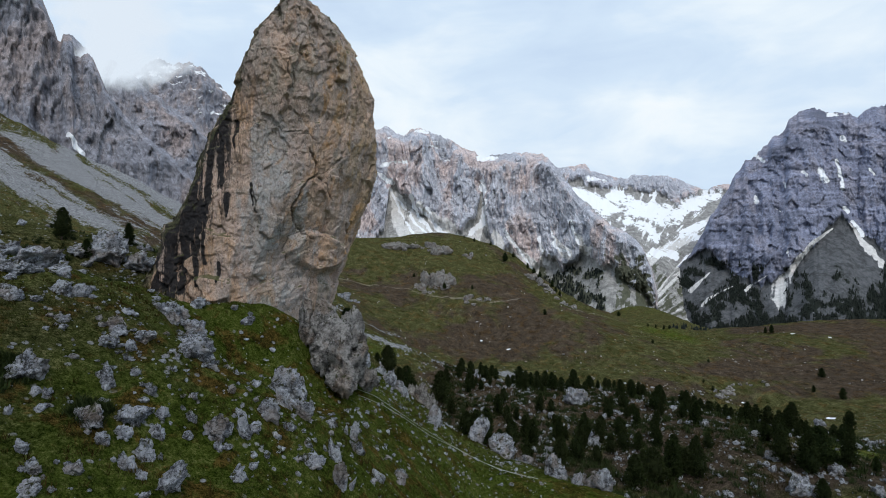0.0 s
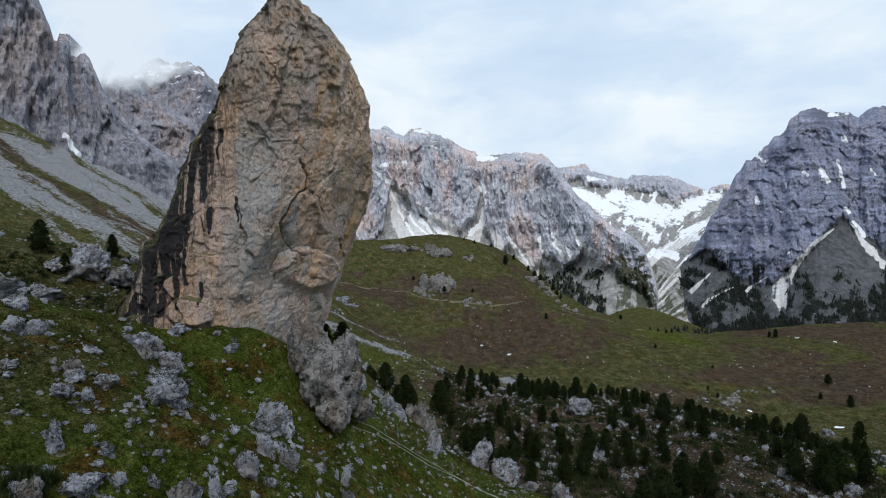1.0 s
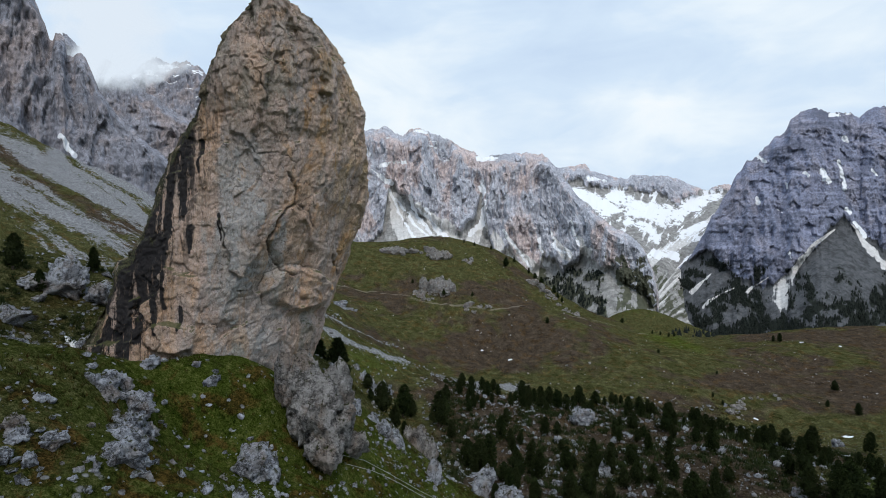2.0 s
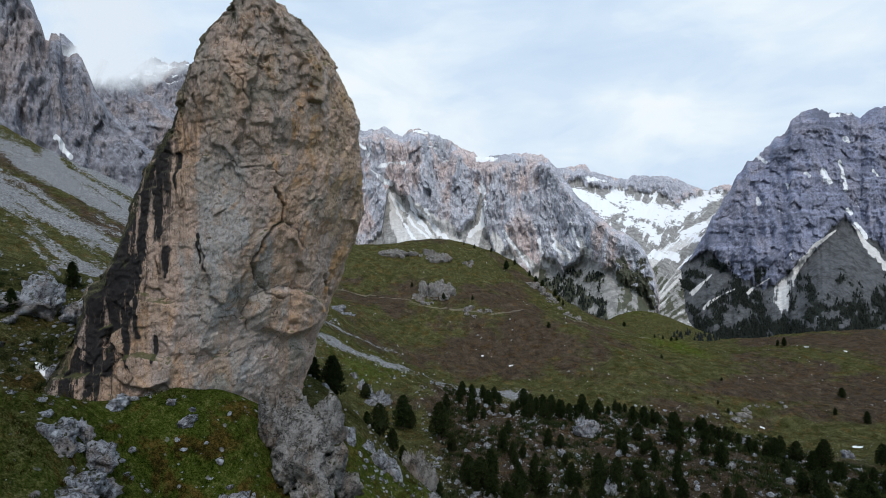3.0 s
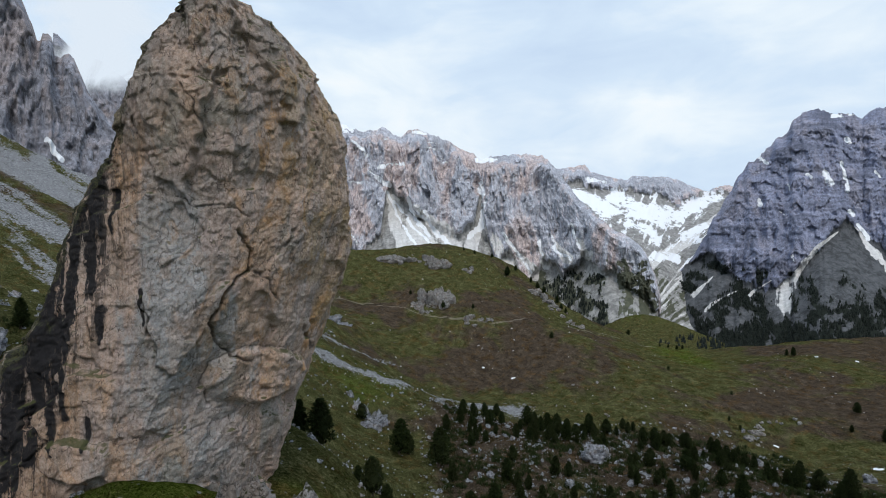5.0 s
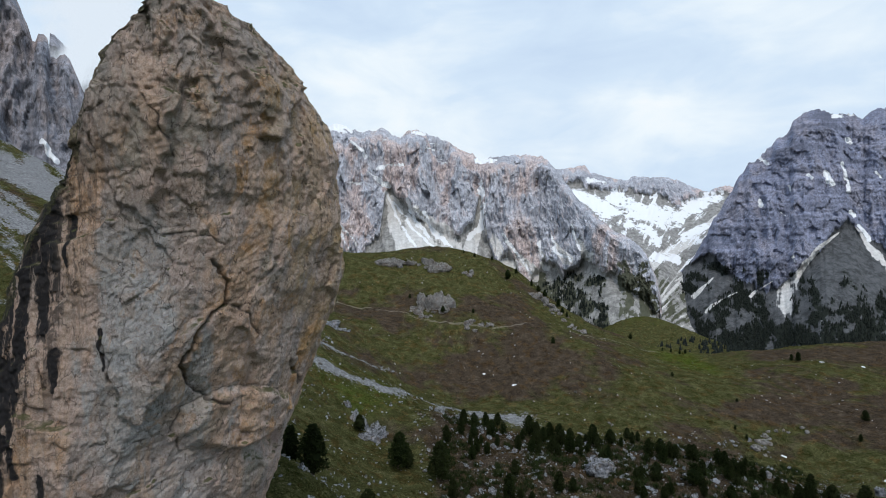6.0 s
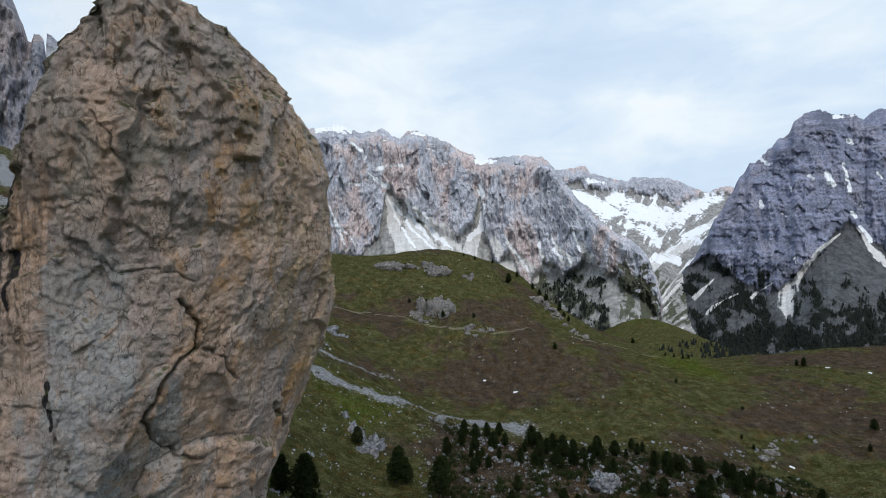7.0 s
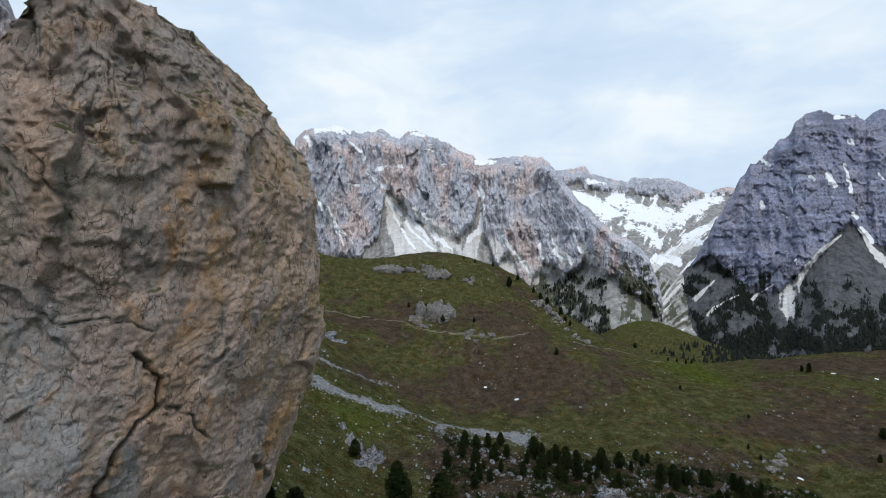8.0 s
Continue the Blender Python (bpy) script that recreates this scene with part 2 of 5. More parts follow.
def mountain_stone(name, hazed_rock, warm, talus, grass, grainy=0.35, bands=0.25):
    """Far cliffs, their rock tone blued for haze: strata, scree, snow lying in the gullies (mesh attributes), grass on
    the lower slopes.
    """
    m, net, bs, p = surface(name, 0.95, 0.1)
    tall = net.scaled(p, (1.0, 1.0, 0.3))
    n1 = net.noise(tall, 0.012, 7, 0.62, 0.4)
    n2 = net.noise(p, 0.1, 8, 0.72)
    nf = net.noise(net.scaled(net.warped(p, 5.0, 0.08), (1.0, 1.0, grainy)), 0.2, 6, 0.78, 0.2)
    ribs = net.noise(net.scaled(net.warped(p, 14.0, 0.025), (1.0, 1.0, 0.13)), 0.055, 6, 0.66)
    # rock grain, its dark-to-light range widened in place of weak relief shading
    col = net.ramp(net.math("ADD", net.math("MULTIPLY", n2, 0.3), net.math("MULTIPLY", nf, 0.7)), [(0.38, tuple(c * 0.4 for c in hazed_rock)), (0.45, tuple(c * 0.8 for c in hazed_rock)), (0.52, hazed_rock), (0.61, tuple(min(1, c * 1.45) for c in hazed_rock))])
    # pillars of warmer rock; darker pillars and ribs carry buttress shading in the colour
    tint = net.mix(net.mask(nf, 0.38, 0.6), tuple(c * 0.65 for c in warm), tuple(min(1, c * 1.25) for c in warm))
    col = net.mix(net.math("MULTIPLY", net.mask(n1, 0.48, 0.58), 0.7), col, tint)
    col = net.mix(net.math("MULTIPLY", net.mask(n1, 0.46, 0.36), 0.5), col, tuple(c * 0.5 for c in hazed_rock))
    col = net.mix(net.math("MULTIPLY", net.mask(ribs, 0.46, 0.36), 0.45), col, tuple(c * 0.45 for c in hazed_rock))
    col = net.mix(net.math("MULTIPLY", net.mask(ribs, 0.56, 0.66), 0.3), col, tuple(min(1, c * 1.2) for c in warm))
    lay = net.noise(net.scaled(net.warped(p, 22.0, 0.012), (0.12, 0.12, 1.0)), 0.045, 5, 0.62)
    col = net.mix(net.math("MULTIPLY", net.mask(lay, 0.48, 0.40), bands), col, tuple(c * 0.4 for c in hazed_rock))
    col = net.mix(net.math("MULTIPLY", net.mask(lay, 0.54, 0.64), bands), col, tuple(min(1, c * 1.45) for c in hazed_rock))
    # upright joints and thin ledges break the cliffs
    joint = net.math("ABSOLUTE", net.math("SUBTRACT", net.noise(net.scaled(net.warped(p, 9.0, 0.05), (1.0, 1.0, 0.14)), 0.06, 4, 0.6), 0.5))
    col = net.mix(net.math("MULTIPLY", net.mask(joint, 0.02, 0.004), 0.6), col, tuple(c * 0.3 for c in hazed_rock))
    seam = net.math("ABSOLUTE", net.math("SUBTRACT", net.noise(net.scaled(net.warped(p, 9.0, 0.05), (0.22, 0.22, 1.0)), 0.09, 4, 0.6), 0.5))
    col = net.mix(net.math("MULTIPLY", net.mask(seam, 0.016, 0.004), 0.3), col, tuple(c * 0.35 for c in hazed_rock))
    ta = net.mask(net.math("ADD", net.attr("talus"), net.math("MULTIPLY", net.math("SUBTRACT", n2, 0.5), 0.5)), 0.4, 0.6)
    n3 = net.noise(net.warped(p, 34.0, 0.012), 0.06, 9, 0.72)
    tcol = net.mix(net.mask(n3, 0.36, 0.62), tuple(c * 0.6 for c in talus), tuple(min(1, c * 1.2) for c in talus))
    rill = net.noise(net.scaled(net.warped(p, 16.0, 0.02), (1.0, 1.0, 0.1)), 0.11, 6, 0.7)
    tcol = net.mix(net.math("MULTIPLY", net.mask(rill, 0.48, 0.38), 0.5), tcol, tuple(c * 0.4 for c in talus))
    tcol = net.mix(net.math("MULTIPLY", net.mask(rill, 0.54, 0.64), 0.45), tcol, tuple(min(1, c * 1.7) for c in talus))
    col = net.mix(ta, col, tcol)
    fa = net.mask(net.math("ADD", net.attr("fan"), net.math("MULTIPLY", net.math("SUBTRACT", n2, 0.5), 0.5)), 0.35, 0.6)
    col = net.mix(fa, col, net.mix(net.mask(n2, 0.35, 0.65), (0.50, 0.49, 0.48), (0.68, 0.67, 0.66)))
    gr = net.mask(net.math("ADD", net.attr("green"), net.math("MULTIPLY", net.math("SUBTRACT", net.noise(tall, 0.035, 7, 0.7), 0.5), 1.3)), 0.42, 0.66)
    col = net.mix(gr, col, net.mix(net.mask(n2, 0.35, 0.6), tuple(c * 0.6 for c in grass), grass))
    sn = net.mask(net.math("ADD", net.attr("snow"), net.math("ADD", net.math("MULTIPLY", net.math("SUBTRACT", n2, 0.5), 0.7), net.math("SUBTRACT", net.math("MULTIPLY", net.math("SUBTRACT", nf, 0.5), 0.8), net.math("MULTIPLY", net.mask(ribs, 0.52, 0.62), 0.35)))), 0.46, 0.54)
    col = net.mix(sn, col, (0.83, 0.85, 0.88))
    net.put(bs.inputs["Base Color"], col)
    calm = net.math("SUBTRACT", 1.0, net.math("MULTIPLY", net.math("MAXIMUM", sn, ta), 0.85))
    rough = net.math("MULTIPLY", n2, calm)
    b = net.bump(rough, 0.7, 3.2)
    b = net.bump(net.math("MULTIPLY", nf, calm), 0.6, 1.3, b)
    net.put(bs.inputs["Normal"], b)
    return m


def plain(name, dark, light, scale, rough=0.85, bump=0.3, dist=0.05):
    m, net, bs, p = surface(name, rough)
    q = net.add("ShaderNodeNewGeometry").outputs["Position"]
    n = net.noise(q, scale, 6, 0.65)
    net.put(bs.inputs["Base Color"], net.mix(net.mask(n, 0.3, 0.7), dark, light))
    net.put(bs.inputs["Normal"], net.bump(n, bump, dist))
    return m


def needles():
    m, net, bs, p = surface("pine_needles", 0.85, 0.05)
    tone = net.add("ShaderNodeObjectInfo").outputs["Random"]
    isl = net.add("ShaderNodeNewGeometry").outputs["Random Per Island"]
    a = net.mix(isl, (0.009, 0.015, 0.005), (0.030, 0.044, 0.013))
    net.put(bs.inputs["Base Color"], net.mix(net.math("MULTIPLY", tone, 0.4), a, (0.032, 0.036, 0.015)))
    return m


def mist_veil():
    """Thin cloud: mostly clear, torn edges. Emits its own white in place of scattered skylight."""
    m = bpy.data.materials.new("mist")
    m.use_nodes = True
    net = Net(m.node_tree)
    m.node_tree.nodes.remove(m.node_tree.nodes["Principled BSDF"])
    clear = net.add("ShaderNodeBsdfTransparent")
    white = net.add("ShaderNodeEmission")
    white.inputs[0].default_value = (0.74, 0.83, 0.93, 1)
    p = net.add("ShaderNodeTexCoord").outputs["Object"]
    n = net.noise(p, 0.011, 7, 0.6, 0.4)
    fade = net.attr("fade")
    amount = net.math("MULTIPLY", net.mask(net.math("ADD", n, net.math("MULTIPLY", fade, 0.55)), 0.5, 1.05), net.mask(fade, 0.0, 0.35), clamp=True)
    both = net.add("ShaderNodeMixShader")
    net.put(both.inputs[0], amount)
    net.put(both.inputs[1], clear.outputs[0])
    net.put(both.inputs[2], white.outputs[0])
    net.put(m.node_tree.nodes["Material Output"].inputs[0], both.outputs[0])
    return m


TOWER, MEADOW = tower_stone(), meadow()
KARST = boulder_stone("karst_limestone", (0.022, 0.024, 0.027), (0.18, 0.19, 0.215), (0.44, 0.46, 0.51), (0.27, 0.21, 0.165))
TANKARST = boulder_stone("brownish_limestone", (0.045, 0.042, 0.040), (0.18, 0.17, 0.165), (0.36, 0.345, 0.335), (0.27, 0.20, 0.15))
NEEDLES = needles()
BARK = plain("pine_bark", (0.03, 0.022, 0.016), (0.09, 0.07, 0.055), 3.0, 0.9, 0.6, 0.08)
FIR = plain("far_firs", (0.006, 0.009, 0.008), (0.015, 0.02, 0.015), 0.2, 0.9, 0.2, 0.3)
SNOW = plain("old_snow", (0.72, 0.74, 0.77), (0.86, 0.87, 0.88), 0.8, 0.6, 0.4, 0.15)
HOSE = plain("pale_cable", (0.35, 0.36, 0.32), (0.55, 0.56, 0.50), 2.0, 0.6, 0.05, 0.01)
# grey rock; the blue of distant haze is put into these base colours
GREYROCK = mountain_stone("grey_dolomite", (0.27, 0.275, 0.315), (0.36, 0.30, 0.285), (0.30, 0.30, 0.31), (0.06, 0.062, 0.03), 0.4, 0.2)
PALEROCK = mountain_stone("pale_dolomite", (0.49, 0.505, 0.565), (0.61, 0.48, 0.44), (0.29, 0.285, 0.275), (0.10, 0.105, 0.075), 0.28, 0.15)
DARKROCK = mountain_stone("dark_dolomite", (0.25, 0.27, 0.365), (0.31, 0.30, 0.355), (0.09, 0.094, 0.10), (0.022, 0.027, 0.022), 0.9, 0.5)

# ---------------------------------------------------------------- numbers for forms
RNG = np.random.RandomState(7)
PERM = np.concatenate([RNG.permutation(256)] * 3)
GRAD = RNG.normal(size=(256, 3))
GRAD /= np.linalg.norm(GRAD, axis=1)[:, None]
GX, GY, GZ = (np.ascontiguousarray(GRAD[:, k], np.float32) for k in range(3))


def gnoise(p):
    """Gradient noise at points (n, 3), about -1 to 1."""
    p = np.asarray(p, float)
    i = np.floor(p)
    f = [np.ascontiguousarray((p - i)[:, k], np.float32) for k in range(3)]
    u = [q * q * q * (q * (q * 6 - 15) + 10) for q in f]
    i = i.astype(np.int64) & 255
    ix, iy, iz = (np.ascontiguousarray(i[:, k]) for k in range(3))
    out = 0.0
    for dx in (0, 1):
        hx, wx, fx = PERM[ix + dx], u[0] if dx else 1 - u[0], f[0] - dx
        for dy in (0, 1):
            hy, wy, fy = PERM[hx + iy + dy], wx * (u[1] if dy else 1 - u[1]), f[1] - dy
            for dz in (0, 1):
                h = PERM[hy + iz + dz]
                out = out + (GX[h] * fx + GY[h] * fy + GZ[h] * (f[2] - dz)) * wy * (u[2] if dz else 1 - u[2])
    return out.astype(float) * 1.5


def fbm(p, octaves=4, gain=0.5, ridge=False):
    total, amp, p = 0.0, 1.0, np.array(p, float)
    for k in range(octaves):
        n = gnoise(p)
        total = total + amp * ((1 - 2 * np.abs(n)) if ridge else n)
        p, amp = p * 2.03 + 17.3, amp * gain
    return total


def facets(p, tilt=0.3):
    """Broken, flat-faced relief: every cell is a tilted plane of its own. About -0.5 to 0.5."""
    i = np.floor(p).astype(np.int64)
    best = np.full(len(p), 9.0)
    val = np.zeros(len(p))
    for dx in (-1, 0, 1):
        for dy in (-1, 0, 1):
            for dz in (-1, 0, 1):
                c = i + (dx, dy, dz)
                h = PERM[PERM[PERM[c[:, 0] & 255] + (c[:, 1] & 255)] + (c[:, 2] & 255)]
                q = p - (c + 0.5 + GRAD[h] * 0.45)
                d = (q * q).sum(1)
                near = d < best
                best = np.where(near, d, best)
                val = np.where(near, h / 256.0 - 0.5 + tilt * 2 * (q * GRAD[(h * 7 + 3) & 255]).sum(1), val)
    return val


def smooth(a, b, v):
    t = np.clip((v - a) / (b - a), 0, 1)
    return t * t * (3 - 2 * t)


def p3(x, y, z=0.0):
    x = np.asarray(x, float)
    return np.stack([x, np.broadcast_to(y, x.shape), np.broadcast_to(z, x.shape)], -1).reshape(-1, 3)


def off_line(x, y, line):
    """Distance from points to a polyline, and how far along it the nearest place is (0 to 1)."""
    best, along = np.full(x.shape, 1e9), np.zeros(x.shape)
    for k, ((ax, ay), (bx, by)) in enumerate(zip(line, line[1:])):
        ux, uy = bx - ax, by - ay
        t = np.clip(((x - ax) * ux + (y - ay) * uy) / (ux * ux + uy * uy), 0, 1)
        d = np.hypot(x - ax - t * ux, y - ay - t * uy)
        along = np.where(d < best, (k + t) / (len(line) - 1), along)
        best = np.minimum(best, d)
    return best, along


# ---------------------------------------------------------------- lie of the land: soft hills (x, y, height), one radius a list
FOOT = [(-21, 69, 1.6), (-28, 68, 1.3), (-35, 68, -1.1), (-24, 60, -12.6), (-32, 60, 2.8), (-41, 67, -3.9)]
NEAR = [(-45, 59, 3.5), (-23, 43, 3.3), (-19, 69, 16.6), (-4, 51, -1.0), (-37, 80, -6.6), (11, 96, 1.8), (-16, 104, 23.8), (29, 77, 9.8), (-8, 117, -6.9), (-60, 107, 6.8), (4, 77, -12.4)]
SLOPE = [(0, 0, 3.0), (53, 53, -14.0), (-80, 27, 17.3), (53, 133, -7.0), (107, 133, 3.6), (-80, 147, 8.5), (0, 173, -19.6), (-40, 220, -11.2), (40, 253, -20.2), (133, 240, -10.9), (200, 200, -0.2), (-93, 267, 7.2)]
SHOULDER = [(0, 320, -15.1), (40, 349, 3.9), (7, 273, 8.5), (53, 220, 16.3), (80, 387, 11.0), (0, 404, 18.9), (-40, 416, -10.1), (-67, 349, 4.3), (-147, 200, -12.3), (133, 533, -23.1)]
RISE = [(320, 853, 69.2), (-107, 533, -9.3), (-27, 400, 1.0), (80, 387, 0.5), (-133, 373, 24.3), (173, 347, 3.3), (267, 267, 3.0), (267, 440, 10.9), (-27, 520, 65.0), (80, 520, 49.7), (373, 440, 27.6), (-173, 493, 90.3), (0, 640, 22.3), (173, 640, -4.8)]
FLANKS = [(-400, 453, 81.2), (-280, 347, 78.3), (-520, 587, -36.7)]
BROAD = [(-320, 467, -95.8), (-267, 133, 109.8), (333, 693, -49.6), (133, 867, -3.4), (-133, 800, 18.7), (-453, 640, 262.2), (467, 200, -10.8), (0, -133, 31.7)]
BANKS = [(-43, 69, -3.2), (-14, 67, -4.5), (-11, 59, -1.5), (-28, 60, 2.3), (-20, 66, 0.9)]
RIBS = [(-17.5, 99, -6.5), (-4, 105, -10.3), (9, 91, 11.7), (21, 99, -7.0), (-21, 116, 2.8)]
HOLLOWS = [(-8, 198, 1.4), (65, 203, -10.9), (54, 225, 2.2), (-28, 230, -2.9)]
SWELLS = [(-28, 480, 3.4), (101, 536, 5.5), (84, 378, 4.2), (43, 345, -5.3), (133, 338, 2.8), (250, 362, 4.6), (197, 260, -4.2)]
MOUNDS = [(345, 740, 20.0), (430, 700, 6.0)]


def lie(x, y):
    z = -12 - 75 * smooth(560, 950, y) * smooth(-150, 100, x) - 45 * smooth(450, 720, y) * smooth(340, 500, x - 0.12 * (y - 450))
    for hills, r in ((FOOT, 9), (NEAR, 21), (SLOPE, 53), (SHOULDER, 56), (RISE, 100), (FLANKS, 147), (BROAD, 240), (BANKS, 9), (RIBS, 20), (HOLLOWS, 40), (SWELLS, 60), (MOUNDS, 100)):
        for hx, hy, h in hills:
            z = z + h * np.exp(-((x - hx) ** 2 + (y - hy) ** 2) / r ** 2)
    # steep apron of scree under the rock wall, falling away towards the valley
    apron = 102 - 0.5 * (x + 268) + 0.2 * (np.minimum(y, 470) - 395) - 0.35 * np.maximum(y - 470, 0)
    at = smooth(-125, -195, x) * smooth(170, 260, y) * smooth(900, 640, y)
    return z + at * (apron - z)


def ground(x, y):
    x, y = np.asarray(x, float), np.asarray(y, float)
    d = np.hypot(x, y)
    z = lie(x, y)
    far = smooth(90, 260, d)
    q = p3(x, y).reshape(-1, 3)
    sh = x.shape
    z = z + (fbm(q / 60, 4).reshape(sh) * (0.4 + 2.2 * far))
    z = z + fbm(q / 13 + 5, 4, 0.55).reshape(sh) * (0.75 + 0.3 * far)
    z = z + fbm(q / 3.1 + 9, 3, 0.5).reshape(sh) * 0.22
    return z


def sheet(name, verts, nu, nv, material, attrs=(), close=False, flat=False):
    """A grid mesh of nv rows by nu columns; attrs: name and value for each vertex."""
    me = bpy.data.meshes.new(name)
    j, i = np.meshgrid(np.arange(nv - 1), np.arange(nu if close else nu - 1), indexing="ij")
    k = (i + 1) % nu
    quads = np.stack([j * nu + i, j * nu + k, (j + 1) * nu + k, (j + 1) * nu + i], -1).reshape(-1, 4)
    me.vertices.add(len(verts))
    me.vertices.foreach_set("co", np.asarray(verts, np.float32).ravel())
    me.loops.add(quads.size)
    me.loops.foreach_set("vertex_index", quads.ravel().astype(np.int32))
    me.polygons.add(len(quads))
    me.polygons.foreach_set("loop_start", np.arange(0, quads.size, 4, dtype=np.int32))
    me.update(calc_edges=True)
    if not flat:
        me.shade_smooth()
    for key, value in attrs:
        a = me.attributes.new(key, "FLOAT", "POINT")
        a.data.foreach_set("value", np.asarray(value, np.float32).ravel())
    me.materials.append(material)
    return me


def soup(name, verts, faces, material, smooth_it=False):
    """A mesh from arrays of vertices and triangles or quads."""
    me = bpy.data.meshes.new(name)
    n, k = faces.shape
    me.vertices.add(len(verts))
    me.vertices.foreach_set("co", np.asarray(verts, np.float32).ravel())
    me.loops.add(n * k)
    me.loops.foreach_set("vertex_index", faces.ravel().astype(np.int32))
    me.polygons.add(n)
    me.polygons.foreach_set("loop_start", np.arange(0, n * k, k, dtype=np.int32))
    me.update(calc_edges=True)
    if smooth_it:
        me.shade_smooth()
    me.materials.append(material)
    return me


WASH = [(-75, 257), (-62, 264), (-49, 269), (-36, 273), (-22, 278), (-9, 290), (5, 298), (20, 296), (38, 290)]
STREAM = [(-78, 286), (-66, 296), (-57, 309), (-43, 322), (-28, 333)]
BRANCH = [(-6, 296), (0, 272), (7, 254)]
TRAIL = [(-110, 402), (-80, 406), (-56, 415), (-35, 412), (-13, 398), (7, 391), (35, 388), (60, 396)]
FARTRAIL = [(84, 392), (102, 400), (116, 406), (139, 411), (165, 420)]


def build_ground():
    angle = np.radians(np.concatenate([np.linspace(-50, 50, 640), np.linspace(50, 310, 90)[1:-1]]))
    rad = np.concatenate([[0.5], np.geomspace(3, 260, 330), np.geomspace(260, 560, 200)[1:], np.geomspace(560, 4700, 110)[1:]])
    r, a = np.meshgrid(rad, angle, indexing="ij")
    x, y = r * np.sin(a), r * np.cos(a)
    z = ground(x, y)
    wx = x + fbm(p3(x, y) / 25, 3).reshape(x.shape) * 6
    wy = y + fbm(p3(x, y) / 25 + 40, 3).reshape(x.shape) * 6
    left = smooth(-95, -160, x) * smooth(120, 200, y)
    run = fbm(p3((x + y * 0.35) / 60, (y - x * 0.9) / 26), 5, 0.6).reshape(x.shape)
    bend = 14 * fbm(p3(x, y) / 80 + 8, 3).reshape(x.shape)
    down, over = 0.96 * x - 0.28 * y, 0.96 * y + 0.28 * x + bend
    chute = fbm(p3(down / 150, over / 26), 5, 0.62).reshape(x.shape)
    scree = left * (0.30 + 0.9 * chute + 0.25 * smooth(300, 420, y))
    for line, w in ((WASH, 6.5), (STREAM, 2.2), (BRANCH, 2.2)):
        d, s = off_line(wx, wy, line)
        scree = np.maximum(scree, 0.58 * np.exp(-(d / (w * (0.6 + s))) ** 2) + 0.5 * np.exp(-(d / (w * 2.6)) ** 2) * (run + 0.3))
    trail = np.zeros(x.shape)
    for line in (TRAIL, FARTRAIL):
        trail = np.maximum(trail, np.exp(-(off_line(0.6 * x + 0.4 * wx, 0.6 * y + 0.4 * wy, line)[0] / 0.9) ** 2))
    n = fbm(p3(x, y) / 90 + 3, 4).reshape(x.shape)
    heath = smooth(150, 300, y) * (0.2 + 1.0 * n) + 0.4 * smooth(170, 240, x) * smooth(200, 300, y)
    heath = heath * smooth(620, 560, y)
    heath = np.maximum(heath, 1.1 * np.exp(-((x - 45) / 75) ** 2 - ((y - 350) / 38) ** 2))
    lush = 0.75 * np.exp(-((x + 22) / 9) ** 2 - ((y - 66) / 7) ** 2) + 0.75 * np.exp(-((x - 175) / 38) ** 2 - ((y - 400) / 60) ** 2)
    lush = lush + 0.8 * np.exp(-((x - 118) / 30) ** 2 - ((y - 150) / 18) ** 2) + 0.6 * smooth(140, 60, y) * smooth(-34, -10, x) + 0.45 * smooth(120, 60, y)
    lush = lush + 0.55 * np.exp(-((x + 40) / 45) ** 2 - ((y - 270) / 60) ** 2) + 0.45 * np.exp(-((x - 300) / 110) ** 2 - ((y - 840) / 90) ** 2)
    heath = heath + 0.8 * smooth(105, 125, y) * smooth(285, 240, y) * smooth(-10, 10, x) * smooth(170, 130, x)
    stony = smooth(110, 140, y) * smooth(270, 220, y) * smooth(0, 25, x) + 0.6 * smooth(120, 80, y)
    shrub = smooth(120, 60, y) + 0.6 * smooth(120, 200, y)
    me = sheet("ground", p3(x, y, z), len(angle), len(rad), MEADOW, [("scree", scree), ("trail", trail), ("heath", heath), ("lush", lush), ("stony", stony), ("shrub", shrub)], close=True)
    return tagged(new("ground", me), "rough alpine meadow with dry grass, heath and scattered stones", "ground", kind="structure")


build_ground()

# ---------------------------------------------------------------- mountains: crest lines (x, z) on a plane y = distance
WALL = [(-826, 500), (-744, 514), (-675, 479), (-620, 493), (-579, 438), (-538, 431), (-511, 404), (-490, 371), (-482, 354), (-475, 335), (-469, 313), (-465, 312), (-462, 320), (-456, 321), (-451, 316), (-448, 295), (-441, 293), (-437, 298), (-432, 301), (-426, 296), (-420, 280), (-411, 258), (-398, 236), (-372, 208), (-342, 182), (-312, 154), (-286, 130), (-258, 104)]
RIDGE = [(-651, 434), (-602, 399), (-573, 388), (-541, 365), (-512, 335), (-475, 310), (-440, 288), (-406, 257), (-367, 218), (-327, 179)]
SNOWY = [(-1100, 599), (-1017, 632), (-974, 669), (-933, 688), (-887, 669), (-841, 675), (-794, 658), (-752, 617), (-707, 571), (-637, 506), (-563, 441), (-489, 377)]
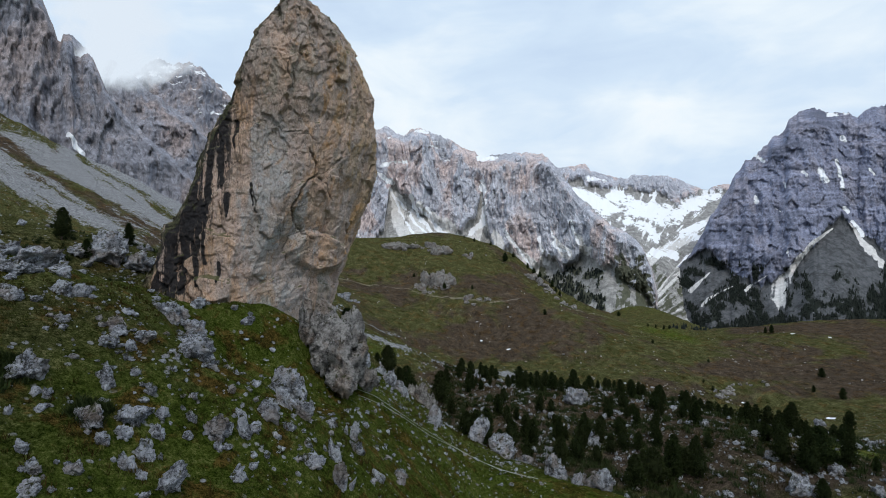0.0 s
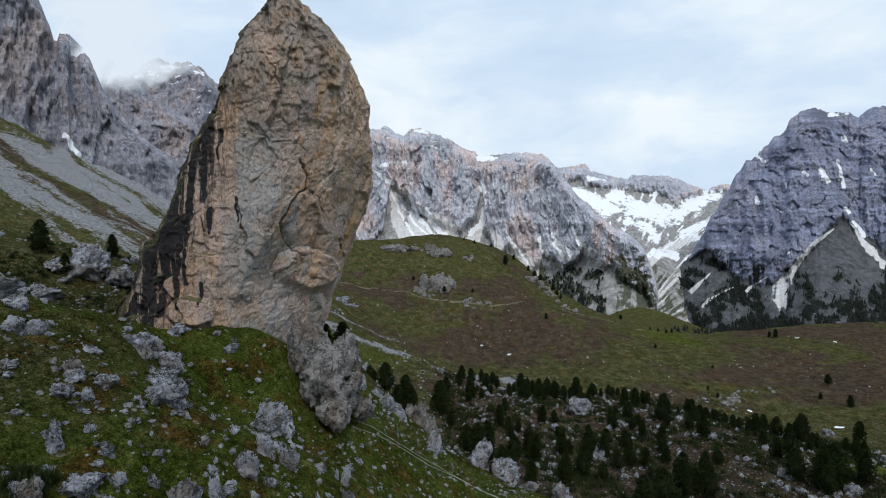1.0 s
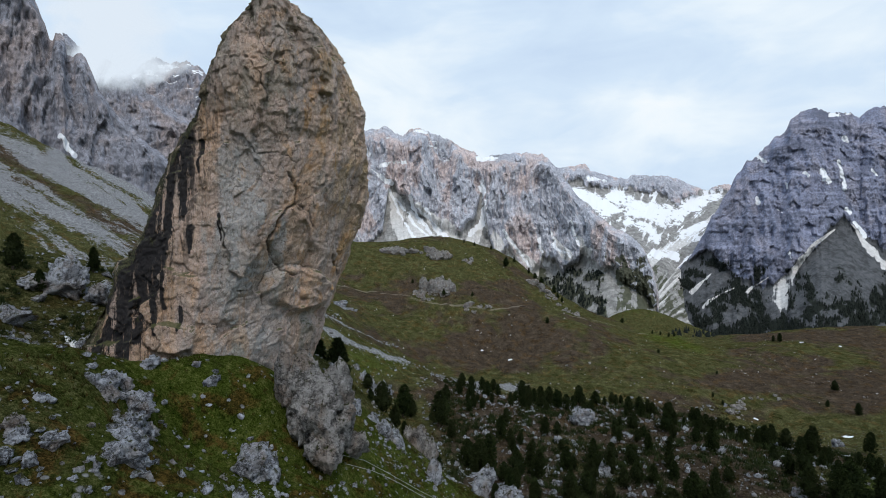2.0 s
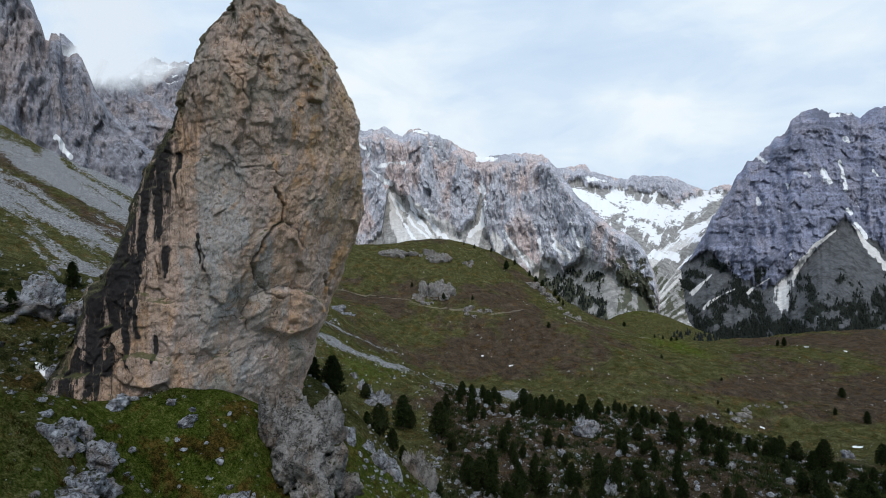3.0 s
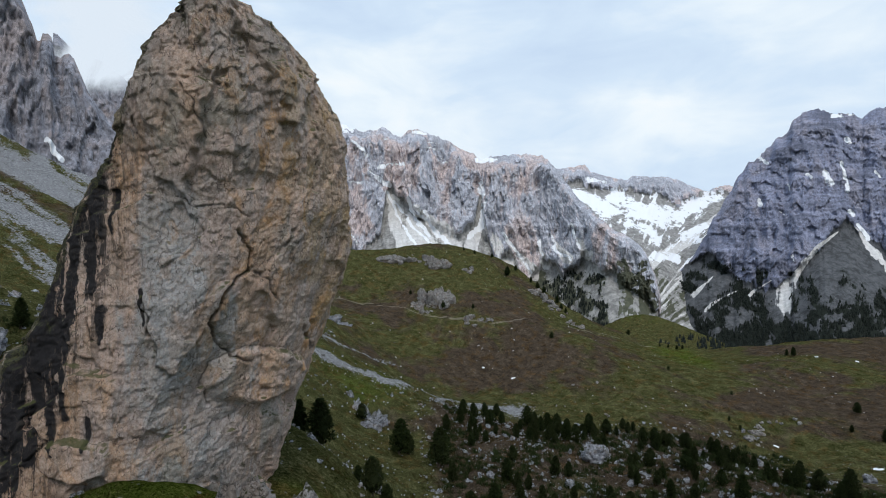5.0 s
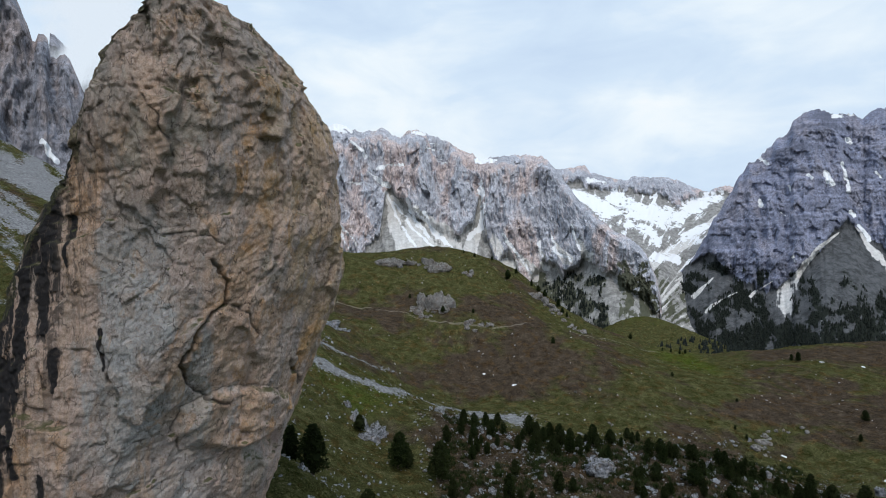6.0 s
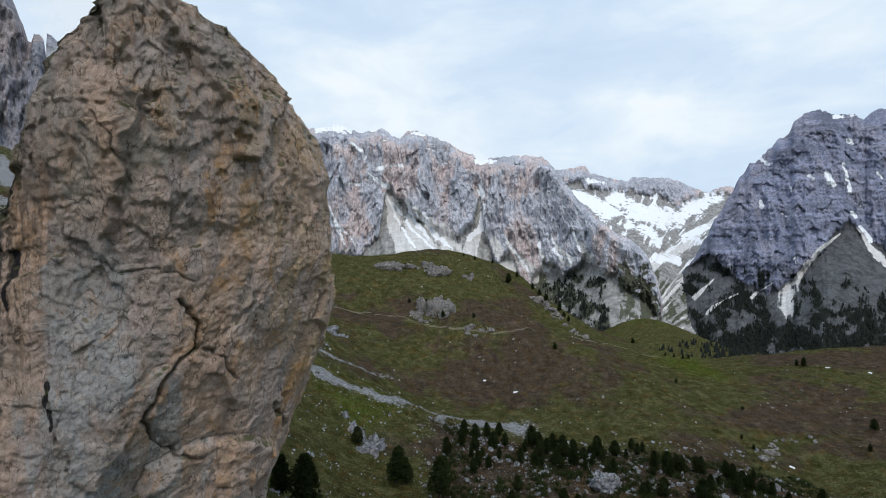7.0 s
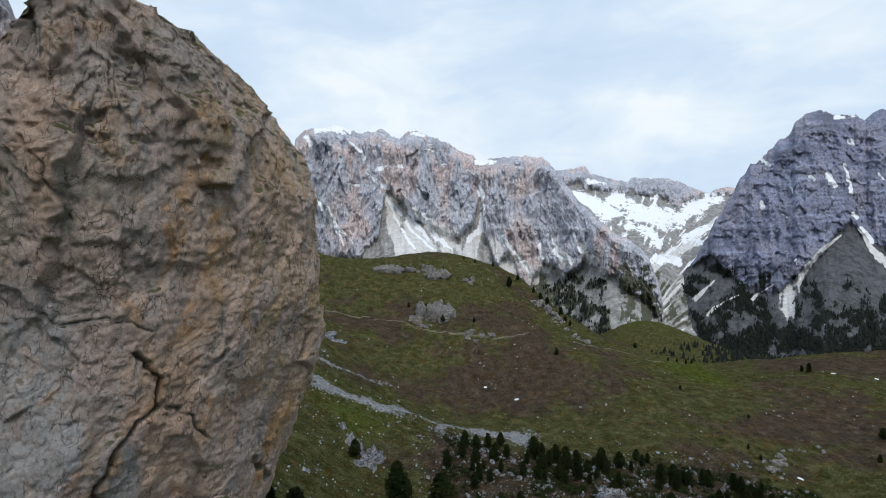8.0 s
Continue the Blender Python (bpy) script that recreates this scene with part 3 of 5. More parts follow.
CENTRAL = [(-525, 92), (-433, 229), (-387, 290), (-378, 367), (-357, 385), (-319, 394), (-281, 403), (-242, 394), (-220, 379), (-181, 385), (-154, 394), (-128, 374), (-105, 363), (-90, 383), (-64, 388), (-41, 377), (-21, 370), (24, 351), (58, 331), (85, 324), (104, 306), (139, 313), (177, 319), (223, 322), (271, 318), (296, 299), (317, 267), (352, 222), (390, 176), (444, 135), (490, 108), (520, 88), (547, 49), (565, 5), (580, -60)]
CIRQUE = [(380, 340), (416, 356), (464, 364), (488, 366), (522, 373), (542, 348), (613, 329), (675, 317), (693, 333), (758, 327), (824, 329), (882, 310), (923, 290), (969, 277), (1002, 292), (1030, 300), (1062, 296), (1092, 270)]
RIGHT = [(500, -120), (560, -75), (610, -25), (667, 31), (721, 123), (755, 185), (783, 224), (801, 266), (829, 301), (868, 325), (906, 363), (937, 386), (959, 425), (978, 436), (1009, 444), (1049, 439), (1092, 434), (1138, 428), (1177, 448), (1216, 458), (1293, 479), (1417, 487), (1572, 448), (1804, 340)]


def mountain(name, label, crest, far, foot, material, nu, nv, skirt=0.4, steep=64, scree=33, gully=22, wave=90, strata=5, jag=4, snow=0.0, snow_talus=0.0, green=0.0, seed=0, base=None, drifts=(), fans=(), rough=1.0, bend=None, dust=0.0, tall=1.6, tilt=0.0, flow=None, veg=0.0, pale=0.9, wide=1.0):
    """A rock wall under a crest line, with scree below the line base; drifts and fans: lines (x, z) and widths of snow and of pale scree."""
    cx, cz = np.array(crest, float).T
    x = np.interp(np.linspace(0, len(cx) - 1, nu), np.arange(len(cx)), cx)
    x = 0.35 * x + 0.65 * np.linspace(cx[0], cx[-1], nu)
    zc = np.interp(x, cx, cz) + fbm(p3(x / 22, seed), 4, 0.6) * jag
    v = np.concatenate([np.linspace(0, 1, nv), 1 - np.array([0.04, 0.15, 0.45, 1.0])])
    back = np.arange(len(v)) >= nv
    V, X = np.meshgrid(v, x, indexing="ij")
    ZC = np.broadcast_to(zc, X.shape)
    Y0 = np.full(X.shape, float(far))
    z = foot + (ZC - foot) * V
    zs = None
    cone = fbm(p3(X / (wave * 1.2), seed + 8.5), 4, 0.55, ridge=True).reshape(X.shape)
    if base is None:
        zt = foot + (ZC - foot) * np.clip(skirt * (1 + 0.6 * cone), 0.05, 0.95)
    else:
        bx, bz = np.array(base, float).T
        zt = np.minimum(np.interp(X, bx, bz) + 10 * (cone - 0.3), ZC - 8)
        # the fall line bends gently although the foot of the cliff is ragged
        zs = np.minimum(sum(np.interp(X + k * 22, bx, bz) * wt for k, wt in zip(range(-4, 5), (0.04, 0.08, 0.12, 0.16, 0.2, 0.16, 0.12, 0.08, 0.04))), ZC - 8)
    zs = zt if zs is None else zs
    up_run = np.maximum(ZC - np.maximum(z, zs), 0) / math.tan(radians(steep))
    low_run = np.maximum(zs - z, 0) / math.tan(radians(scree))
    run = np.where(back[:, None], -(ZC - z) * 0.9, up_run + low_run)
    wx = X + 12 * fbm(p3(X / 140, z / 150, seed + 70), 3).reshape(X.shape) + 3 * fbm(p3(X / 25, z / 40, seed + 71), 3).reshape(X.shape)
    wz = z + tilt * (X - cx[0]) + 10 * fbm(p3(X / 110, z / 90, seed + 75), 3).reshape(X.shape)
    cliff = smooth(-10, 16, z - zt + 18 * fbm(p3(wx / 34, wz / 80, seed + 60), 4, 0.6).reshape(X.shape))
    g1 = fbm(p3(wx / wave, wz / (wave * 2.6), seed), 5, 0.55, ridge=True).reshape(X.shape)
    g2 = fbm(p3(wx / (wave * 0.3), wz / (wave * 0.5), seed + 5), 5, 0.6, ridge=True).reshape(X.shape)
    lay = fbm(p3(wx / 300, wz / 24, seed + 2), 4, 0.6).reshape(X.shape)
    # scree runs straight down, or towards the mouth of the valley
    fu, fv = wx, wz
    if flow is not None:
        fu, fv = 420 * np.arctan2(wx - flow[0], np.maximum(z - flow[1], 1)), np.hypot(wx - flow[0], z - flow[1])
    t1 = fbm(p3(fu / (wave * 0.7), fv / (wave * 2.4), seed + 20), 5, 0.55).reshape(X.shape)
    edge = smooth(0, 0.10, 1 - V)
    flute = fbm(p3(wx / (wave * 0.16), z / (wave * 1.2), seed + 90), 4, 0.6).reshape(X.shape)
    fw = np.stack([wx, wz, np.full(X.shape, seed * 40.0)], -1).reshape(-1, 3)
    crisp = (0.3 * facets(fw / (wave * 0.36, wave * 0.36 * tall, 30), 0.4) + 0.12 * facets(fw / (wave * 0.14, wave * 0.14 * tall, 30) + 50, 0.4) + 0.04 * facets(fw / (wave * 0.05, wave * 0.05 * tall, 30) + 90, 0.4)).reshape(X.shape)
    run = run + rough * (cliff * (gully * 0.6 * g1 + gully * 0.10 * g2 + gully * 0.06 * flute + strata * lay + gully * crisp) + (1 - cliff) * t1 * gully * 0.3) * edge * ~back[:, None]
    d = np.hypot(X, Y0)
    px, py = X * (1 - run / d), Y0 * (1 - run / d)
    # snow lies in gullies, on ledges and down the scree
    ledge = np.clip(-np.gradient(lay, axis=0) * nv * 0.02, -1, 1)
    nz = fbm(p3(wx / 45, wz / 30, seed + 30), 5, 0.6).reshape(X.shape)
    high = (z - foot) / (zc.max() - foot)
    sn = cliff * (0.22 - 0.30 * g1 - 0.12 * g2 + 0.25 * ledge + 0.32 * nz + 0.3 * (high - 0.6)) * snow
    sn = sn + dust * (0.75 * nz + 0.3 * ledge + 1.6 * (high - 0.72))
    streak = fbm(p3(fu / (wave * 0.42), fv / (wave * 3.2), seed + 50), 6, 0.68).reshape(X.shape)
    sn = sn + (1 - cliff) * (0.12 + 0.7 * streak + 0.4 * nz) * snow_talus
    sn = sn * smooth(-60, 60, z)
    fan = (1 - cliff) * (0.9 * streak + 0.02) * pale
    for line, w in drifts:
        dist, s = off_line(X + 4 * nz, z + 5 * nz, line)
        sn = np.maximum(sn, 0.95 * np.exp(-(dist / (wide * w)) ** 2) + 0.4 * (nz + 0.5 * streak) * np.exp(-(dist / (2.2 * w)) ** 2))
    for line, w in fans:
        dist, s = off_line(X + 5 * nz, z + 5 * nz, line)
        fan = np.maximum(fan, (0.9 + 0.8 * streak + 0.4 * nz) * np.exp(-(dist / (w * (0.25 + 1.2 * s))) ** 3) + 0.15 * streak)
    gr = green * (1 - cliff) * smooth(0.95, 0.1, (z - foot) / np.maximum(zt - foot, 1)) * (0.75 + 0.8 * nz) - 0.8 * np.clip(fan, 0, 1)
    gr = np.maximum(gr, veg * smooth(110, -40, z) * (0.45 + 0.9 * nz - 0.5 * streak) - 0.9 * np.clip(fan, 0, 1))
    if bend is not None:
        near = 1 - bend[1] * smooth(bend[0], bend[0] + bend[2], X)
        px, py, z = px * near, py * near, EYE + (z - EYE) * near
    me = sheet(name, p3(px, py, z), nu, len(v), material, [("talus", 1 - cliff), ("snow", sn), ("green", gr), ("fan", fan)])
    wood = (gr > 0.55) & (fan < 0.25) & (z < 12 + 50 * nz) & ~back[:, None]
    return tagged(new(name, me), label, "mountain", kind="structure"), p3(px, py, z)[wood.ravel()]


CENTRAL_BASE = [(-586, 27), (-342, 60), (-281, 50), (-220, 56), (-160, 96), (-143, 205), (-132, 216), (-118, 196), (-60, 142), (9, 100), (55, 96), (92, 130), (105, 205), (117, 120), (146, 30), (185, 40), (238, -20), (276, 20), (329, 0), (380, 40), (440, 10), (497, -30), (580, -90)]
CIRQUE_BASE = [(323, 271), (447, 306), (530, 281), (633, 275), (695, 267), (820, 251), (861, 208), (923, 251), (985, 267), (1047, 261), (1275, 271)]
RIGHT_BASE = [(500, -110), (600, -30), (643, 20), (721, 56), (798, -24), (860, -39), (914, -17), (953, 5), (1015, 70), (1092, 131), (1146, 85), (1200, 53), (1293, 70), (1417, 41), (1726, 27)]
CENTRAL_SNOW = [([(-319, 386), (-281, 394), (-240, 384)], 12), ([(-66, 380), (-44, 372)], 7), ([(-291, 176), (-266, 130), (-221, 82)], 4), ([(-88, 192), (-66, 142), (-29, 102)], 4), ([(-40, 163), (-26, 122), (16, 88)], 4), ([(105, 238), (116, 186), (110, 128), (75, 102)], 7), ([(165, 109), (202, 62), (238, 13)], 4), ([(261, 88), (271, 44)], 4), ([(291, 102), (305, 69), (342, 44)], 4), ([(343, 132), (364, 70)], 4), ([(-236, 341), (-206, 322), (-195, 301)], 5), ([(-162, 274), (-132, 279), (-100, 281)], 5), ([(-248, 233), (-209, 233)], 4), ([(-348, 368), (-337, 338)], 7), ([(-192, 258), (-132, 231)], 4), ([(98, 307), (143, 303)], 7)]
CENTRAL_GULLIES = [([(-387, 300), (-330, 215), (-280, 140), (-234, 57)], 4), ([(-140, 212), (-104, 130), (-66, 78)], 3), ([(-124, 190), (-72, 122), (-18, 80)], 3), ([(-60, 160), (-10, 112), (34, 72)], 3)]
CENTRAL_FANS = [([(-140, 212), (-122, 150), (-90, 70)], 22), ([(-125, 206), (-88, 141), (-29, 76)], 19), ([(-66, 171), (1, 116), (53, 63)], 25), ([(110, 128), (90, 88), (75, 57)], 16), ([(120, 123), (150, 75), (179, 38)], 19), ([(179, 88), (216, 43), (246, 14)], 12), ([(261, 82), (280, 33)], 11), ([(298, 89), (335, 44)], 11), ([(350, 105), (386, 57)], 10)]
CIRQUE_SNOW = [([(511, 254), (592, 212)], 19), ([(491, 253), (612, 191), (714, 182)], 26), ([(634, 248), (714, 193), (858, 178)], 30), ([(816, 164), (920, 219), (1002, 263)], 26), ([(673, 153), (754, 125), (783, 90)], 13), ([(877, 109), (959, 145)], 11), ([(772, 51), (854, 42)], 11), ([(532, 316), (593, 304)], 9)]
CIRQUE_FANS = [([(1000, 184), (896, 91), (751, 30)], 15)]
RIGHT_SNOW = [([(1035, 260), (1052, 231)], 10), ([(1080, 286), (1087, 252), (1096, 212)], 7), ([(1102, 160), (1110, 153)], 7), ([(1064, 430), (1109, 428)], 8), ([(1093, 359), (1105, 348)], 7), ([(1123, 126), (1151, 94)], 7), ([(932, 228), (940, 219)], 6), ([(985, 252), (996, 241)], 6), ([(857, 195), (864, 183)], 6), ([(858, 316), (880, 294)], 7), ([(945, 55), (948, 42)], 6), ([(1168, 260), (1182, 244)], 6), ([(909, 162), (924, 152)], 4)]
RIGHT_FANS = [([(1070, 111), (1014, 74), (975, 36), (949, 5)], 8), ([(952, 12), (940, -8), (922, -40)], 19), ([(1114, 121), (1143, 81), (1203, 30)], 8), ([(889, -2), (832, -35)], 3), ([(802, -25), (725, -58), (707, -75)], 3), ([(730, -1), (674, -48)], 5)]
mountain("mountain_wall", "steep grey dolomite wall with pinnacles above a scree slope", WALL, 630, 60, GREYROCK, 360, 240, skirt=0.10, steep=68, gully=22, wave=48, tall=2.6, strata=3, jag=4, green=0.5, seed=1.5, drifts=[([(-456, 186), (-447, 178), (-438, 164)], 3)])
mountain("mountain_ridge", "grey dolomite ridge descending out of the cloud", RIDGE, 900, 60, GREYROCK, 200, 170, skirt=0.25, steep=60, gully=24, wave=50, jag=4, green=0.2, seed=7.5)
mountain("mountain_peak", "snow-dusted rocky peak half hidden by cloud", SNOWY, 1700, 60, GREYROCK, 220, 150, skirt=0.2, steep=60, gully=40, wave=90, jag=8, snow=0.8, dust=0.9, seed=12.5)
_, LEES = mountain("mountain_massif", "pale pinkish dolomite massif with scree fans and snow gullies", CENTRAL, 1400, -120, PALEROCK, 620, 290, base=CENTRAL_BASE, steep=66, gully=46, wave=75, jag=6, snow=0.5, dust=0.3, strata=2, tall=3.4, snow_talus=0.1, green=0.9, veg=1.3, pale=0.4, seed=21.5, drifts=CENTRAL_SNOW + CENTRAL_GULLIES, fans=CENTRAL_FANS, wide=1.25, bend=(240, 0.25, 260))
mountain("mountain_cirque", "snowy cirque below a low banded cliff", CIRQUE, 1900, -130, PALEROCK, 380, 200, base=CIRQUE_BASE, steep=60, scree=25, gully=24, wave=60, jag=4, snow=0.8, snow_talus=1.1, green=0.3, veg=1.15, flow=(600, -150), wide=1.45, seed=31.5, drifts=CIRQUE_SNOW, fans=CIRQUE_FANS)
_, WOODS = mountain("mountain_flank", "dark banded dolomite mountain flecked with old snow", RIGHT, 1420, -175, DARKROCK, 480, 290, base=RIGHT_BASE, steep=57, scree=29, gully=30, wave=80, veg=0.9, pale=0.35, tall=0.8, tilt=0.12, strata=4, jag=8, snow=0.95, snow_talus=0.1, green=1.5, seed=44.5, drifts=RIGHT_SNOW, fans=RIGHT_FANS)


# ---------------------------------------------------------------- the standing rock
def tower():
    # height, left x, right x, depth of the body
    rows = np.array([(40.0, -49.6, -21.8, 30), (46.0, -47.6, -20.4, 30), (51.1, -45.8, -18.9, 30), (54.9, -44.3, -17.7, 30), (59.2, -42.1, -16.2, 30), (63.5, -39.9, -14.3, 30), (67.8, -37.6, -13.0, 30), (72.1, -35.6, -11.9, 29),
                     (76.3, -33.5, -11.3, 27), (80.3, -30.6, -11.3, 25), (84.2, -28.8, -11.5, 25), (88.0, -27.0, -12.3, 25), (90.3, -25.9, -13.3, 24), (92.0, -24.6, -14.3, 21), (93.4, -22.9, -16.3, 17), (94.4, -21.6, -17.4, 14)])
    plan = [(0.0, 0.17), (0.02, 0.06), (0.10, 0.01), (0.28, -0.01), (0.50, -0.01), (0.64, 0.03), (0.77, 0.17), (0.91, 0.34), (1.0, 0.52), (0.95, 0.78), (0.75, 0.97), (0.45, 1.0), (0.15, 0.8), (0.02, 0.45)]
    px, py = np.array(plan + plan[:1]).T
    nu, nv = 640, 580
    s = np.interp(np.concatenate([np.linspace(0, 500, 500, endpoint=False), np.linspace(500, 640, 140, endpoint=False)]), [0, 36, 500, 640], [0, 0.6, 8.6, 14])
    bx, by = np.interp(s, np.arange(15), px), np.interp(s, np.arange(15), py)
    for k in range(14):
        bx, by = (np.roll(bx, 1) + bx * 2 + np.roll(bx, -1)) / 4, (np.roll(by, 1) + by * 2 + np.roll(by, -1)) / 4
    z1 = np.concatenate([np.linspace(40.0, 94.4, nv - 30), np.full(30, 94.4)])
    cap = np.concatenate([np.ones(nv - 30), np.linspace(1, 0.0, 30)])
    xl, xr, dep = (np.interp(z1, rows[:, 0], rows[:, k]) for k in (1, 2, 3))
    Z, BX = np.meshgrid(z1, bx, indexing="ij")
    BY = np.broadcast_to(by, Z.shape)
    C = cap[:, None]
    front = 71.6 - 2.2 * smooth(72, 90, Z)
    X = xl[:, None] + (xr - xl)[:, None] * (0.5 + (BX - 0.5) * C)
    Y = front + dep[:, None] * (0.45 + (BY - 0.45) * C)
    Z = Z + 0.5 * (1 - C ** 2)
    tx, ty = np.roll(X, -1, 1) - np.roll(X, 1, 1), np.roll(Y, -1, 1) - np.roll(Y, 1, 1)
    ln = np.hypot(tx, ty) + 1e-6
    nx, ny = ty / ln, -tx / ln
    P = p3(X, Y, Z)
    sh = X.shape
    warp = np.stack([fbm(P / 3, 3), fbm(P / 3 + 9, 3), fbm(P / 3 + 19, 3)], -1)
    d = 0.7 * fbm(P / 11, 3).reshape(sh)
    d += 0.8 * facets(P * (1, 1, 0.6) / 6.5 + 0.12 * warp, 0.35).reshape(sh)
    jag = 1 + 0.35 * smooth(78, 90, Z)
    d += 0.24 * jag * facets(P * (1, 1, 0.7) / 2.3 + 0.16 * warp + 40, 0.45).reshape(sh)
    d = (np.roll(d, 1, 1) + np.roll(d, -1, 1) + 2 * d) / 4
    d[1:-1] = (d[:-2] + d[2:] + 2 * d[1:-1]) / 4
    d += (0.11 + 0.05 * smooth(76, 88, Z)) * jag * facets(P * (1, 1, 0.8) / 0.95 + 0.25 * warp + 80, 0.45).reshape(sh)
    d += 0.065 * facets(P / 0.42 + 0.3 * warp + 120, 0.45).reshape(sh)
    # overhanging brows, pockets and thin fissures
    brow = fbm(P * (0.5, 0.5, 1.0) / 3.4 + 30, 4, 0.55, ridge=True).reshape(sh)
    d += 0.07 * brow * (0.25 + 0.95 * smooth(74, 88, Z))
    pit = smooth(0.55, 0.8, fbm(P * (0.45, 0.45, 1.1) / 3.0 + 70, 4, 0.6).reshape(sh))
    d -= 0.3 * pit * smooth(72, 82, Z)
    slit = np.exp(-(fbm(P * (1.0, 1.0, 0.5) / 3.0 + 0.3 * warp + 110, 3, 0.5).reshape(sh) / 0.035) ** 2) * smooth(0.0, 0.35, fbm(P / 5 + 130, 2).reshape(sh))
    d -= 0.10 * slit
    d += 0.07 * fbm(P / 1.1, 4, 0.7, ridge=True).reshape(sh)
    d -= 0.3
    face = smooth(0.0, 0.3, -ny)
    for bx, bz, bw, deep in BROWS:
        lip = Z - bz - 0.35 * fbm(P / 1.6 + 5, 3).reshape(sh)
        d -= 0.45 * deep * np.exp(-((X - bx) / bw) ** 2) * smooth(0.25, -0.15, lip) * smooth(-2.2, -0.2, lip) * face
    # also drives the shade painted into these recesses
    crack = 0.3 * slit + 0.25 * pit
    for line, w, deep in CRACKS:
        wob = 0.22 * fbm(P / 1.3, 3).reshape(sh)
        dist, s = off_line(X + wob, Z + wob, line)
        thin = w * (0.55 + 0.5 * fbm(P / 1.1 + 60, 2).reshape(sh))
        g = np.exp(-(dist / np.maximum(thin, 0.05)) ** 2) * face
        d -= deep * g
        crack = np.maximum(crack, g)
    # rounded belly over the low recess
    belly = 1 - np.hypot((X + 19.5) / 3.3, (Z - 59.6) / 3.4)
    d += 1.3 * smooth(-0.02, 0.3, belly + 0.06 * fbm(P / 1.5, 2).reshape(sh)) * face
    # tall flake beside the long crack, and a pale block at the foot
    flake = 1 - np.hypot((X + 19.5) / 2.0, (Z - 66.4) / 4.2)
    d += 0.35 * smooth(0, 0.2, flake) * face
    block = 1 - np.hypot((X + 32.3) / 3.8, (Z - 54.4) / 2.1)
    d += 0.8 * smooth(0, 0.3, block + 0.1 * fbm(P / 1.5, 2).reshape(sh)) * face
    nook = np.exp(-((X + 18.6) / 2.6) ** 4 - ((Z - 55.6) / 1.0) ** 2) * face
    d -= 0.9 * nook
    # footing spreads
    stripe = np.zeros(sh)
    for line, w in STRIPES:
        dist, s = off_line(X + 0.3 * fbm(P / 2, 2).reshape(sh), Z, line)
        stripe = np.maximum(stripe, np.exp(-(dist / (w * (0.5 + 0.7 * (1 - s)))) ** 2))
    X, Y, Z = X + nx * d * C, Y + ny * d * C, Z + (1 - C) * (1.0 * fbm(P / 2.5, 3) + 1.1 * facets(P / 1.5, 0.3)).reshape(sh) + smooth(92.0, 95.0, Z) * (0.9 * facets(P * (1, 1, 0.2) / 1.9 + 15, 0.3) - 0.1).reshape(sh)
    flank = smooth(0.2, 0.75, -nx) * smooth(84, 62, Z)
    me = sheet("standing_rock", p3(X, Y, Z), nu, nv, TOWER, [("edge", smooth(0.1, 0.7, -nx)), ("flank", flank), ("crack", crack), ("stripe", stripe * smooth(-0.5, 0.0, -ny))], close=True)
    return tagged(new("standing_rock", me), "huge upright tan limestone block with black streaks above the meadow", "rock tower")


# lines (x, z) on the face: cracks with width and depth, and black water marks
CRACKS = [
    ([(-18.8, 74.4), (-18.3, 72.6), (-18.6, 70.6), (-19.5, 70.0), (-20.5, 68.5), (-21.4, 66.0), (-21.3, 63.8), (-20.6, 62.4), (-19.7, 61.6)], 0.17, 0.7),
    ([(-18.4, 70.5), (-17.6, 69.6), (-17.3, 67.5)], 0.14, 0.35),
    ([(-26.4, 68.6), (-26.0, 66.8), (-25.8, 65.0)], 0.14, 0.4),
    ([(-21.8, 86.0), (-20.6, 84.6), (-20.2, 82.0)], 0.09, 0.2),
    ([(-23.4, 77.2), (-21.6, 76.3), (-19.4, 76.6), (-18.0, 75.6)], 0.09, 0.2),
    ([(-30.8, 66.8), (-30.5, 64.8)], 0.14, 0.4),
    ([(-22.7, 57.8), (-22.8, 60.0), (-21.8, 62.1), (-19.6, 63.0), (-17.4, 62.3), (-16.2, 60.4)], 0.06, 0.08),
    ([(-15.6, 64.2), (-15.2, 62.4), (-15.5, 60.8)], 0.25, 0.7),
]
# undercut ledges: x, z, half width, depth
BROWS = [(-21.0, 89.6, 2.0, 0.6), (-23.6, 84.6, 1.4, 0.6), (-17.6, 84.2, 1.3, 0.5), (-19.0, 80.6, 2.2, 0.6), (-16.6, 79.4, 1.6, 0.7), (-25.2, 81.0, 1.6, 0.5), (-15.2, 86.6, 1.2, 0.5), (-21.6, 76.6, 2.4, 0.4)]
